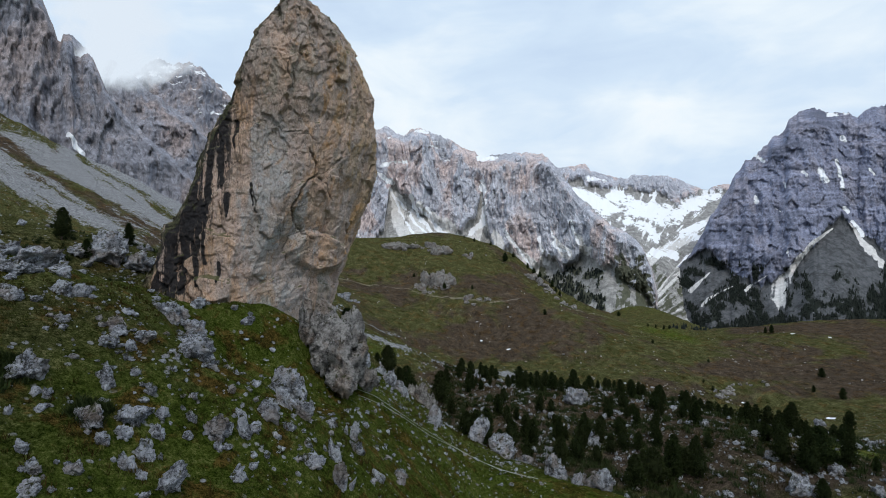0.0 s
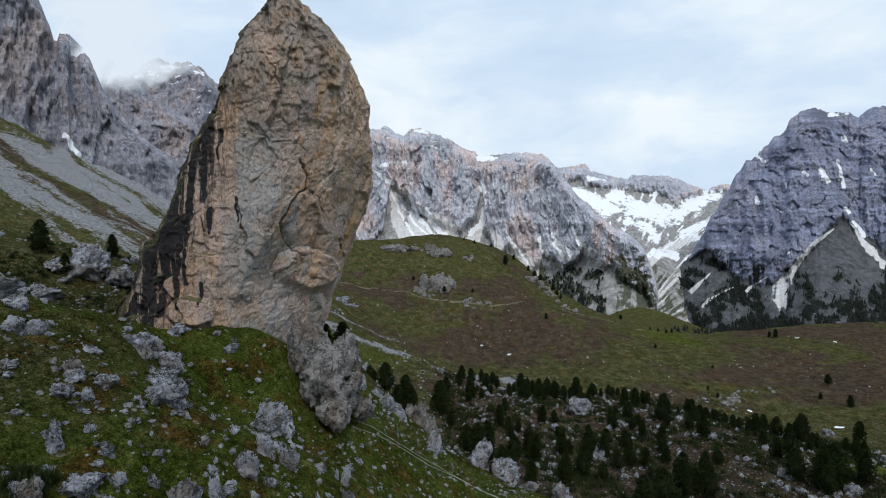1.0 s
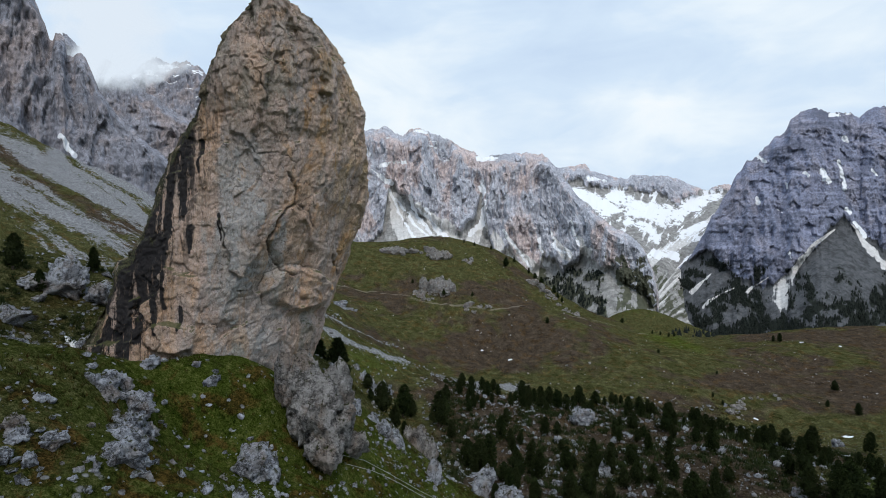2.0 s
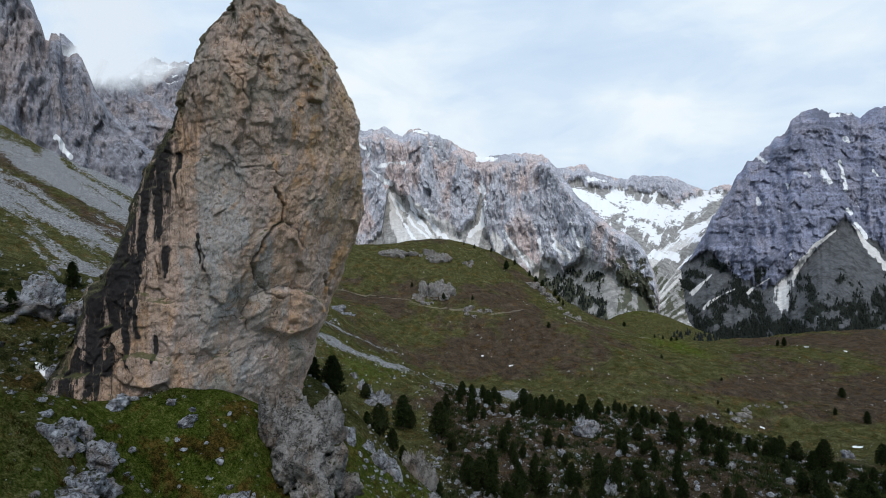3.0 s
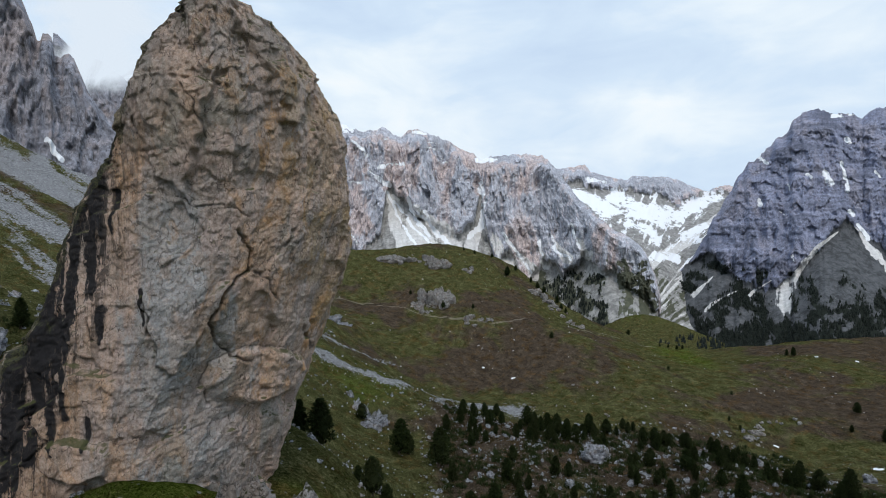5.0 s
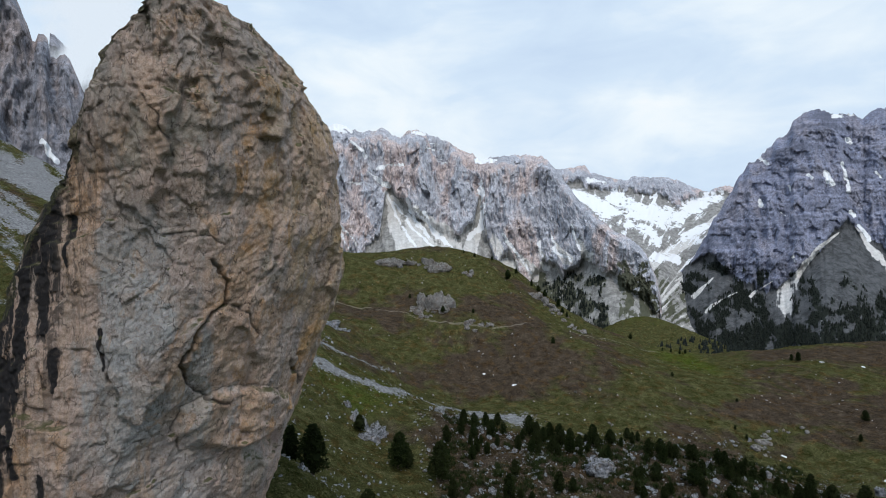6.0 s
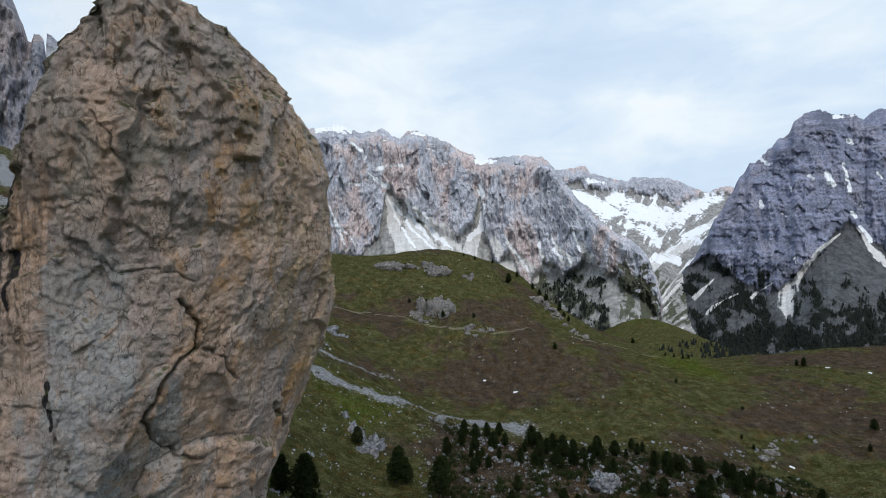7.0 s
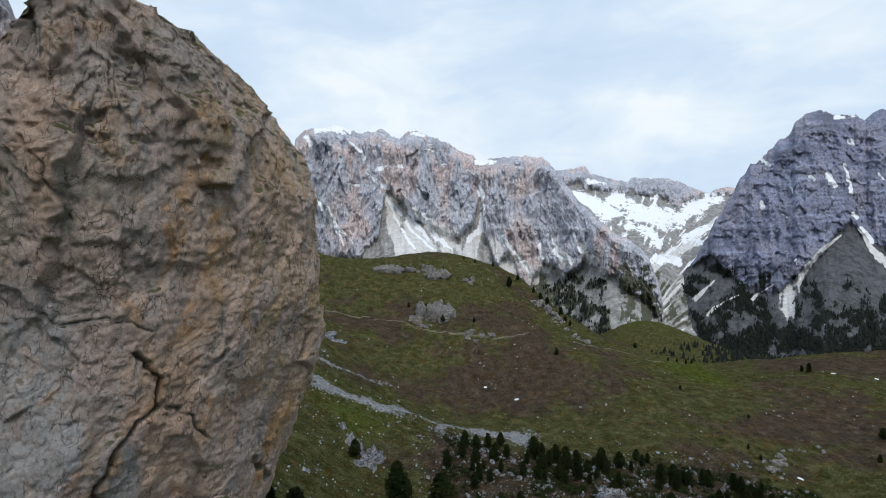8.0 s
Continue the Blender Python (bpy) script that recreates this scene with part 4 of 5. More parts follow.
STRIPES = [
    ([(-30.2, 78.4), (-30.6, 74.0), (-30.5, 69.0)], 0.75),
    ([(-31.7, 76.0), (-32.2, 70.5), (-32.5, 65.0)], 0.5),
    ([(-29.2, 84.0), (-30.0, 80.0), (-31.2, 76.0)], 0.45),
    ([(-33.6, 66.0), (-34.2, 61.0), (-34.0, 55.0)], 0.7),
    ([(-35.7, 68.0), (-36.3, 60.0), (-36.5, 54.0)], 0.9),
    ([(-37.6, 64.0), (-38.2, 58.0), (-38.5, 52.0)], 0.9),
    ([(-40.0, 60.0), (-40.8, 54.0), (-41.2, 50.0)], 0.9),
    ([(-28.4, 77.5), (-28.7, 74.0)], 0.3),
    ([(-32.4, 72.0), (-32.9, 66.0), (-33.0, 58.0)], 0.4),
    ([(-34.4, 71.0), (-34.9, 65.0), (-35.2, 59.0)], 0.5),
    ([(-29.6, 67.5), (-29.9, 64.5)], 0.35),
    ([(-26.6, 69.0), (-26.4, 66.0)], 0.2),
    ([(-30.9, 58.0), (-31.0, 55.5)], 0.3),
    ([(-33.4, 79.0), (-34.4, 75.0), (-35.4, 70.0)], 0.5),
]
tower()


# ---------------------------------------------------------------- stones and crags
def lump(seed, sub, cuts=15, rough=0.2):
    """An angular weathered block of about unit radius: vertices and triangles."""
    bm = bmesh.new()
    bmesh.ops.create_icosphere(bm, subdivisions=sub, radius=1.0)
    v = np.array([q.co for q in bm.verts])
    f = np.array([[q.index for q in p.verts] for p in bm.faces])
    bm.free()
    r = np.random.RandomState(seed)
    for k in range(cuts):
        n = r.normal(size=3)
        n /= np.linalg.norm(n)
        c = r.uniform(0.46, 0.82)
        over = np.maximum(v @ n - c, 0)
        v = v - over[:, None] * n * 0.97
    n = v / (np.linalg.norm(v, axis=1)[:, None] + 1e-6)
    q = v * (1, 1, 0.8) + seed * 3.7
    d = rough * 0.8 * fbm(q * 1.2, 3, 0.6) + rough * 1.5 * facets(q * 1.7 + 0.15 * np.stack([gnoise(q * 3), gnoise(q * 3 + 7), gnoise(q * 3 + 17)], -1), 0.45)
    d = d - 0.17 * np.exp(-(gnoise(q * 1.4 + 9) / 0.07) ** 2) - 0.09 * np.exp(-(gnoise(q * (2.6, 2.6, 1.6) + 29) / 0.07) ** 2)
    if sub > 2:
        d = d + rough * 0.8 * facets(q * 4.3 + 50, 0.4) + rough * 0.3 * fbm(q * (6, 6, 3), 2, 0.6, ridge=True)
    return v + n * d[:, None], f


LUMPS = [soup("boulder", *lump(k + 3, 4), KARST, False) for k in range(10)]


def boulder(x, y, w, h, k, label, group, name="boulder", sink=0.36):
    r = random.Random(int(x * 31 + y * 17))
    z = float(ground(x, y))
    ob = new(name, LUMPS[k % len(LUMPS)])
    turn = Euler((r.uniform(-0.3, 0.3), r.uniform(-0.1, 0.45), r.uniform(-0.7, 0.7) + 3.14 * r.randint(0, 1)))
    ob.matrix_world = Matrix.LocRotScale((x, y, z + h * (0.5 - sink)), turn, (w * 0.5, w * r.uniform(0.32, 0.52), h * 0.66))
    return tagged(ob, label, "boulder", group)


SLOPE_STONES = [(-28.4, 35.4, 3.1, 2.0), (-24.6, 37.9, 1.5, 1.9), (-23.2, 34.3, 2.2, 1.5), (-33.9, 46.1, 2.5, 1.4), (-35.1, 42.1, 2.3, 1.4), (-32.7, 46.8, 1.8, 1.2), (-39.8, 51.0, 4.6, 2.2),
                (-39.2, 47.0, 3.1, 1.5), (-17.1, 32.4, 2.5, 2.3), (-19.6, 34.0, 1.4, 1.8), (-19.8, 32.5, 1.1, 1.4), (-18.7, 32.1, 0.9, 0.8), (-21.5, 34.6, 1.1, 1.0), (-22.1, 33.5, 1.3, 0.8),
                (-20.1, 36.3, 1.3, 1.1), (-20.6, 38.0, 1.1, 0.8), (-27.0, 67.1, 1.2, 0.7), (-25.1, 66.0, 1.8, 1.3), (-30.3, 63.9, 2.8, 1.7), (-28.0, 44.4, 1.9, 1.3), (-30.8, 41.9, 1.4, 0.7)]
FACE_STONES = [(-18.6, 61.8, 5.2, 3.4), (-15.2, 45.0, 2.5, 2.4), (-15.2, 49.0, 1.7, 2.1), (-13.5, 50.2, 2.3, 2.5), (-17.3, 39.2, 2.0, 2.4), (-15.9, 41.3, 1.8, 2.4), (-8.8, 44.4, 1.8, 3.3),
               (-9.9, 47.4, 1.3, 2.4), (-6.5, 51.9, 1.6, 1.3), (-11.0, 43.9, 1.9, 1.4), (-9.7, 56.1, 1.3, 2.6), (-8.8, 53.3, 1.7, 1.9), (-22.6, 28.6, 1.0, 0.9), (-24.3, 29.9, 0.8, 1.0),
               (-11.7, 55.1, 1.3, 1.2), (-15.3, 53.1, 1.7, 1.2), (-15.5, 42.6, 1.4, 0.9), (-26.5, 34.7, 0.8, 0.6), (-16.9, 43.1, 0.9, 0.7), (-26.7, 31.8, 0.7, 0.6), (-19.2, 39.5, 1.1, 0.9), (-22.2, 39.3, 1.3, 0.8), (-23.8, 40.1, 0.9, 0.6), (-18.3, 44.9, 1.1, 0.7)]
EDGE_STONES = [(6.2, 96.5, 4.2, 5.4), (11.0, 94.0, 5.8, 4.2), (14.7, 95.0, 2.9, 2.3), (19.0, 86.5, 5.2, 5.4), (25.6, 84.6, 5.4, 5.4), (22.3, 84.6, 3.6, 2.8), (45.8, 157.6, 5.5, 4.5), (86.0, 134.5, 4.5, 3.6),
               (80.8, 117.3, 7.0, 5.0), (160.7, 220.5, 5.5, 4.5), (-1.3, 88.2, 2.9, 3.6), (52.6, 208.3, 11.0, 7.2), (58.2, 211.0, 4.5, 3.6), (-31.0, 233.0, 7.0, 6.5), (-26.5, 227.0, 8.5, 8.0), (-24.0, 232.0, 5.5, 7.0), (-34.5, 236.0, 5.0, 4.5), (-29.0, 224.0, 4.0, 3.0), (-39.0, 246.0, 3.5, 3.0), (-16.0, 150.0, 4.0, 3.5), (-12.0, 140.0, 3.0, 2.6)]
TURF_STONES = [(-60.9, 94.7, 9.0, 5.4), (-63.5, 92.0, 6.0, 2.8), (-29.4, 55.6, 2.1, 1.5), (-22.0, 27.4, 1.5, 0.9), (-21.5, 30.1, 1.3, 0.9), (-14.7, 37.1, 1.4, 1.0), (-26.0, 44.6, 2.2, 0.9), (-27.5, 43.8, 1.9, 1.0), (-27.2, 42.0, 1.8, 1.0), (-25.7, 42.5, 1.2, 0.9), (-21.8, 36.4, 2.2, 1.5), (-4.6, 56.6, 1.9, 1.5), (-42.5, 55.0, 4.4, 2.2), (-46.0, 58.5, 4.0, 2.0), (-44.0, 52.0, 3.4, 1.8), (-37.0, 50.0, 2.6, 1.4)]


def cluster(x, y, w, h, k, label, group):
    """A boulder with a few pieces broken off beside it."""
    r = random.Random(k * 7 + 1)
    boulder(x, y, w, h, k, label, group)
    for n in range(r.randint(0, 2)):
        a, d, s = r.uniform(0, 6.28), w * r.uniform(0.4, 0.85), r.uniform(0.22, 0.5)
        boulder(x + d * math.cos(a), y + d * math.sin(a), w * s, h * s * 0.9, k + n + 2, "small grey limestone piece lying beside a larger boulder", "broken pieces")


for k, (x, y, w, h) in enumerate(SLOPE_STONES):
    cluster(x, y, w, h, k, "pale grey weathered limestone boulder half sunk in the grass", "boulders on the grassy slope")
for k, (x, y, w, h) in enumerate(TURF_STONES):
    cluster(x, y, w, h, k + 6, "rough pale grey limestone block in short turf", "boulders on the grassy slope")
for k, (x, y, w, h) in enumerate(FACE_STONES):
    cluster(x, y, w * 0.95, h, k + 3, "grey lichen-stained limestone block on the steep turf", "boulders below the tower")
for k, (x, y, w, h) in enumerate(EDGE_STONES):
    boulder(x, y, w, h, k + 5, "large light grey limestone boulder among grass and pines", "large boulders")


def crag(name, label, blocks, seed, sub=4, stone=KARST):
    """An outcrop of grown-together blocks; blocks: x, y, height of the foot over the ground, width, depth, height."""
    x0, y0 = blocks[0][:2]
    root = new(name)
    root.location = (x0, y0, float(ground(x0, y0)))
    for k, (x, y, up_by, w, dp, h) in enumerate(blocks):
        v, f = lump(seed + k, sub, 13, 0.15)
        a = (seed * 1.7 + k * 2.1) % 6.28
        rot = np.array([[math.cos(a), -math.sin(a), 0], [math.sin(a), math.cos(a), 0], [0, 0, 1]])
        v = (v @ rot.T) * (w * 0.6, dp * 0.6, h * 0.66) + (x, y, float(ground(x, y)) + up_by + h * 0.32)
        q = v / 2.2
        v = v + np.stack([fbm(q + 7, 3), fbm(q + 27, 3), 0.5 * fbm(q + 47, 3)], -1) * 0.28 - np.array(root.location)
        new("rock_block", soup("rock_block", v, f, stone)).parent = root
    return tagged(root, label, "crag")


crag("rock_outcrop", "jagged grey limestone outcrop with a finger-like pinnacle beside the tower",
     [(-13.7, 67.6, 3.0, 5.0, 4.2, 5.6), (-14.6, 68.9, 4.0, 4.8, 4.0, 5.8), (-16.3, 69.8, 2.8, 3.4, 2.8, 5.4), (-18.6, 70.0, 1.2, 1.7, 1.6, 6.8), (-17.3, 70.0, 1.8, 2.8, 2.2, 4.4), (-11.9, 69.8, 3.0, 4.2, 3.8, 5.2), (-12.8, 66.4, 2.0, 3.4, 3.0, 3.8), (-13.6, 72.0, 3.2, 4.4, 3.8, 6.0), (-15.6, 67.8, 2.6, 3.2, 2.8, 4.2), (-10.4, 71.6, 1.8, 3.0, 3.0, 3.8)], 31, 4, TANKARST)
crag("rock_outcrop", "flat-topped pale limestone crag beside dwarf pines", [(-4.2, 105.3, -1.0, 3.8, 3.6, 7.6), (-2.4, 105.8, -1.2, 2.8, 3.0, 7.0), (-6.0, 106.2, -1.0, 2.6, 2.8, 5.2)], 52, 4, TANKARST)
crag("rock_outcrop", "broken limestone ledge on the grassy shoulder", [(-9.0, 90.0, -1.0, 2.4, 2.2, 3.2), (-6.9, 90.6, -1.0, 1.9, 2.0, 3.0), (-8.0, 92.4, -0.5, 2.6, 2.0, 2.6), (-13.4, 89.5, -0.8, 2.2, 2.2, 2.8), (-11.0, 92.6, -0.8, 2.2, 2.2, 2.4)], 64)
crag("rock_outcrop", "low grey limestone ledges on the upper meadow", [(-46.0, 62.0, -0.5, 5.0, 4.0, 2.4), (-52.0, 72.0, -0.5, 6.0, 4.0, 3.0), (-58.0, 80.0, -0.5, 6.0, 4.0, 3.0), (-50.0, 84.0, -0.5, 5.0, 4.0, 3.4), (-57.0, 96.0, -0.5, 6.0, 5.0, 3.6), (-50.0, 64.0, -0.5, 4.0, 3.0, 2.4)], 86)
def broken(line, n, width, size, seed):
    """Blocks of uneven size strewn along a line of plan points."""
    r = np.random.RandomState(seed)
    px, py = np.array(line, float).T
    t = np.sort(r.uniform(0, len(px) - 1, n))
    x, y = np.interp(t, np.arange(len(px)), px), np.interp(t, np.arange(len(px)), py)
    g = size * (0.45 + 0.9 * r.uniform(size=n) ** 2)
    return [(x[k] + r.normal() * width, y[k] + r.normal() * width, -0.25 * g[k], g[k] * r.uniform(0.9, 1.6), g[k], g[k] * r.uniform(0.7, 1.1)) for k in range(n)]


crag("rock_outcrop", "slanting grey limestone ribs breaking through the turf", broken([(-30.0, 57.5), (-28.4, 55.6), (-27.0, 53.5), (-24.4, 50.0), (-22.0, 45.6)], 26, 0.7, 1.8, 75), 75)
crag("rock_outcrop", "rounded grey rock knoll on the hillside", [(-13.0, 411.0, -3.0, 11.0, 10.0, 14.0), (-5.0, 409.0, -3.0, 12.0, 10.0, 18.0), (4.0, 411.0, -3.0, 10.0, 9.0, 13.0)] + broken([(-24, 412), (-12, 404), (2, 402), (10, 408)], 18, 2.5, 6.0, 97), 97, 3, TANKARST)
crag("rock_outcrop", "pale limestone pavement along the hill crest", broken([(-48, 477), (-30, 474), (-4, 467), (30, 463)], 34, 3.0, 7.5, 108), 108, 3, TANKARST)
crag("rock_outcrop", "small grey crag in the grassy hollow", broken([(-72, 357), (-61, 355)], 9, 2.0, 6.0, 119), 119, 3)
crag("rock_outcrop", "low stony ledges in the heath", broken([(15, 391), (34, 388)], 12, 2.0, 4.0, 121), 121, 3, TANKARST)
crag("rock_outcrop", "pale ribs of rock down the hill edge", broken([(70, 470), (86, 458), (93, 446), (98, 428), (99, 405)], 26, 4.0, 5.5, 133), 133, 3, TANKARST)
crag("rock_outcrop", "stony bank of grey limestone blocks", broken([(140, 262), (152, 276), (178, 288)], 18, 3.0, 3.2, 144), 144, 2, TANKARST)


def strew(name, label, spots, sizes, material, seed, grain=1):
    """Many small stones joined into one mesh."""
    v0, f0 = [], []
    for k in range(5):
        v, f = lump(seed + k, grain, 7, 0.3)
        v0.append(v)
        f0.append(f)
    r = np.random.RandomState(seed)
    z = ground(spots[:, 0], spots[:, 1])
    vs, fs, n = [], [], 0
    for (x, y), zz, s in zip(spots, z, sizes):
        k = r.randint(5)
        a = r.uniform(0, 6.28)
        c, q = math.cos(a), math.sin(a)
        v = v0[k] * (s * r.uniform(0.6, 1.3), s * r.uniform(0.6, 1.3), s * r.uniform(0.6, 1.1))
        vs.append(np.stack([v[:, 0] * c - v[:, 1] * q + x, v[:, 0] * q + v[:, 1] * c + y, v[:, 2] + zz + s * 0.15], -1))
        fs.append(f0[k] + n)
        n += len(v)
    return tagged(new(name, soup(name, np.concatenate(vs), np.concatenate(fs), material)), label, "stones", kind="stuff")


def clumped(n, x0, x1, y0, y1, seed, scale=9.0, bite=0.1):
    """Random spots in a rectangle, gathered in patches."""
    r = np.random.RandomState(seed)
    q = np.stack([r.uniform(x0, x1, n * 6), r.uniform(y0, y1, n * 6)], -1)
    keep = fbm(p3(q[:, 0], q[:, 1], seed) / scale, 3) + r.uniform(-0.35, 0.35, n * 6) > bite
    return q[keep][:n]


def off_tower(q):
    return q[~((q[:, 0] > -47) & (q[:, 0] < -12) & (q[:, 1] > 71) & (q[:, 1] < 101))]


R8 = np.random.RandomState(8)
q = off_tower(clumped(5200, -62, 16, 22, 112, 11, 7.0, 0.1))
strew("loose_stones", "small pale stones scattered through the turf", q, 0.07 + 0.40 * R8.uniform(0, 1, len(q)) ** 4, KARST, 200, 2)
q = clumped(3200, -8, 150, 105, 275, 12, 14.0, -0.05)
strew("block_field", "field of broken limestone blocks between the pines", q, 0.25 + 1.0 * R8.uniform(0, 1, len(q)) ** 4, KARST, 210)
q = clumped(420, 90, 260, 190, 420, 13, 25.0, 0.2)
strew("loose_stones", "grey stones strewn over the dry pasture", q, 0.15 + 0.6 * R8.uniform(0, 1, len(q)) ** 4, TANKARST, 220)
q = clumped(340, -110, 90, 230, 520, 14, 25.0, 0.2)
strew("loose_stones", "stones scattered on the grassy hillside", q, 0.2 + 0.9 * R8.uniform(0, 1, len(q)) ** 4, TANKARST, 230)
q = clumped(900, -75, 6, 125, 300, 17, 16.0, 0.1)
strew("loose_stones", "pale stones in loose runs down the green slope", q, 0.15 + 0.7 * R8.uniform(0, 1, len(q)) ** 4, KARST, 235)
q = clumped(1800, -200, -60, 70, 330, 15, 25.0, 0.0)
strew("loose_stones", "scree stones on the upper slope", q, 0.25 + 1.0 * R8.uniform(0, 1, len(q)) ** 4, KARST, 240)
q = clumped(130, 0, 135, 110, 262, 16, 18.0, 0.0)
for k, (x, y) in enumerate(q):
    w = 1.2 + 2.4 * R8.uniform() ** 2.5
    boulder(x, y, w, w * R8.uniform(0.55, 0.9), k + 4, "grey limestone block lying among dark pines", "blocks in the pine field")


# ---------------------------------------------------------------- trees
def tube(points, radii, sides=7):
    v, f = [], []
    for (x, y, z), r in zip(points, radii):
        for k in range(sides):
            a = 6.2832 * k / sides
            v.append((x + r * math.cos(a), y + r * math.sin(a), z))
    for j in range(len(points) - 1):
        for k in range(sides):
            m = (k + 1) % sides
            f.append((j * sides + k, j * sides + m, (j + 1) * sides + m, (j + 1) * sides + k))
    return np.array(v), np.array(f)


def pine(seed, width):
    """A stone pine six metres high: short trunk with limbs, dense upswept crown of needle tufts with an uneven outline."""
    r = np.random.RandomState(seed)
    n = 430
    h = r.uniform(0.06, 1.0, n) ** 0.9
    lob = 1 + 0.22 * gnoise(np.stack([h * 5 + seed, np.full(n, 0.5), np.full(n, seed * 1.0)], -1))
    a = r.uniform(0, 6.2832, n)
    side = 1 + 0.25 * gnoise(np.stack([np.cos(a) * 1.3 + seed, np.sin(a) * 1.3, h * 4], -1))
    prof = np.sin(np.pi * np.clip(0.1 + 0.9 * h, 0, 1) ** 0.85) ** 0.75 * width * 0.5 + 0.12
    rad = prof * lob * side * r.uniform(0.45, 1.05, n)
    c = np.stack([rad * np.cos(a), rad * np.sin(a), h * 5.75 + 0.2], -1)
    out = np.stack([np.cos(a), np.sin(a), r.uniform(0.3, 1.1, n)], -1)
    tri = []
    for k in range(8):
        d = out * 0.8 + r.normal(size=(n, 3)) * 0.55
        d /= np.linalg.norm(d, axis=1)[:, None]
        s = np.cross(d, r.normal(size=(n, 3)))
        s /= np.linalg.norm(s, axis=1)[:, None]
        ln = r.uniform(0.28, 0.62, n)[:, None] * (1 - 0.35 * h[:, None])
        w = r.uniform(0.07, 0.15, n)[:, None]
        tri.append(np.stack([c - s * w, c + s * w, c + d * ln], 1))
    v = np.concatenate(tri).reshape(-1, 3)
    f = np.arange(len(v)).reshape(-1, 3)
    bm = bmesh.new()
    bmesh.ops.create_icosphere(bm, subdivisions=2, radius=1.0)
    cv = np.array([q.co for q in bm.verts])
    cf = np.array([[q.index for q in p.verts] for p in bm.faces])
    bm.free()
    cv = cv * (1 + 0.25 * gnoise(cv * 2 + seed)[:, None]) * (width * 0.34, width * 0.34, 2.3) + (0, 0, 2.9)
    crown = soup("crown", np.concatenate([v, cv]), np.concatenate([f, cf + len(v)]), NEEDLES)
    tv, tf = tube([(0, 0, -0.5), (0.05, 0, 0.5), (0, 0.06, 2.2), (0, 0, 4.2), (0, 0, 5.6)], [0.24, 0.19, 0.14, 0.08, 0.02])
    vs, fs, m = [tv], [tf], len(tv)
    for k in range(9):
        z, b = 0.7 + k * 0.45, k * 2.4
        bv, bf = tube([(0, 0, z), (0.5 * math.cos(b), 0.5 * math.sin(b), z + 0.12), (0.85 * width * 0.4 * math.cos(b), 0.85 * width * 0.4 * math.sin(b), z + 0.4)], [0.06, 0.04, 0.015], 5)
        vs.append(bv)
        fs.append(bf + m)
        m += len(bv)
    trunk = soup("trunk", np.concatenate(vs), np.concatenate(fs), BARK, True)
    return trunk, crown


PINES = [pine(k, w) for k, w in ((1, 2.6), (2, 3.1), (3, 2.2), (4, 2.8), (5, 3.4), (6, 2.0))]


def tree(x, y, h, k, label, group):
    r = random.Random(int(x * 13 + y * 7))
    root = new("pine_tree")
    root.matrix_world = Matrix.LocRotScale((x, y, float(ground(x, y)) - 0.1), Euler((r.uniform(-0.05, 0.05), r.uniform(-0.05, 0.05), r.uniform(0, 6.28))), (h / 6 * r.uniform(0.9, 1.15), h / 6 * r.uniform(0.9, 1.15), h / 6))
    trunk, crown = PINES[k % len(PINES)]
    for name, me in (("trunk", trunk), ("crown", crown)):
        new(name, me).parent = root
    return tagged(root, label, "tree", group)


NEAR_PINES = [(-68.5, 93.1, 5.8), (-62.6, 91.0, 3.4), (-63.5, 104.7, 4.6), (-53.0, 101.0, 3.4), (-21.5, 116.0, 8.4), (-25.5, 117.5, 6.4), (-11.4, 108.5, 6.2), (-9.2, 109.2, 4.4), (-7.4, 108.6, 3.6), (-13.8, 109.4, 2.6), (-15.0, 206.0, 12.4), (-1.4, 197.5, 12.8), (-12.0, 207.0, 7.0), (-3.6, 112.0, 4.4), (-1.0, 113.0, 5.0), (-31.5, 228.5, 6.4)]
FIELD_PINES = [(9.0, 250.5, 7.0), (13.5, 249.0, 7.0), (19.0, 258.1, 6.6), (25.4, 270.0, 6.6), (38.7, 262.0, 9.5), (41.5, 258.0, 8.0), (46.6, 256.0, 8.0), (49.2, 250.0, 8.0), (47.3, 225.3, 8.0), (60.6, 240.0, 9.0), (82.7, 264.2, 5.4), (81.2, 253.2, 5.4), (78.7, 229.8, 7.0), (83.5, 230.0, 7.0),
               (86.9, 229.8, 6.4), (98.4, 238.1, 6.6), (82.3, 201.1, 7.6), (88.3, 207.6, 6.0), (108.5, 231.1, 7.6), (111.7, 229.6, 7.0), (112.9, 226.7, 6.6), (115.0, 223.2, 6.4), (86.6, 187.6, 5.4), (65.7, 175.8, 5.8), (82.5, 169.6, 8.0), (120.0, 225.9, 5.6), (113.4, 196.8, 6.0), (110.0, 187.4, 8.0), (119.3, 190.8, 7.4), (117.1, 175.5, 8.4)]
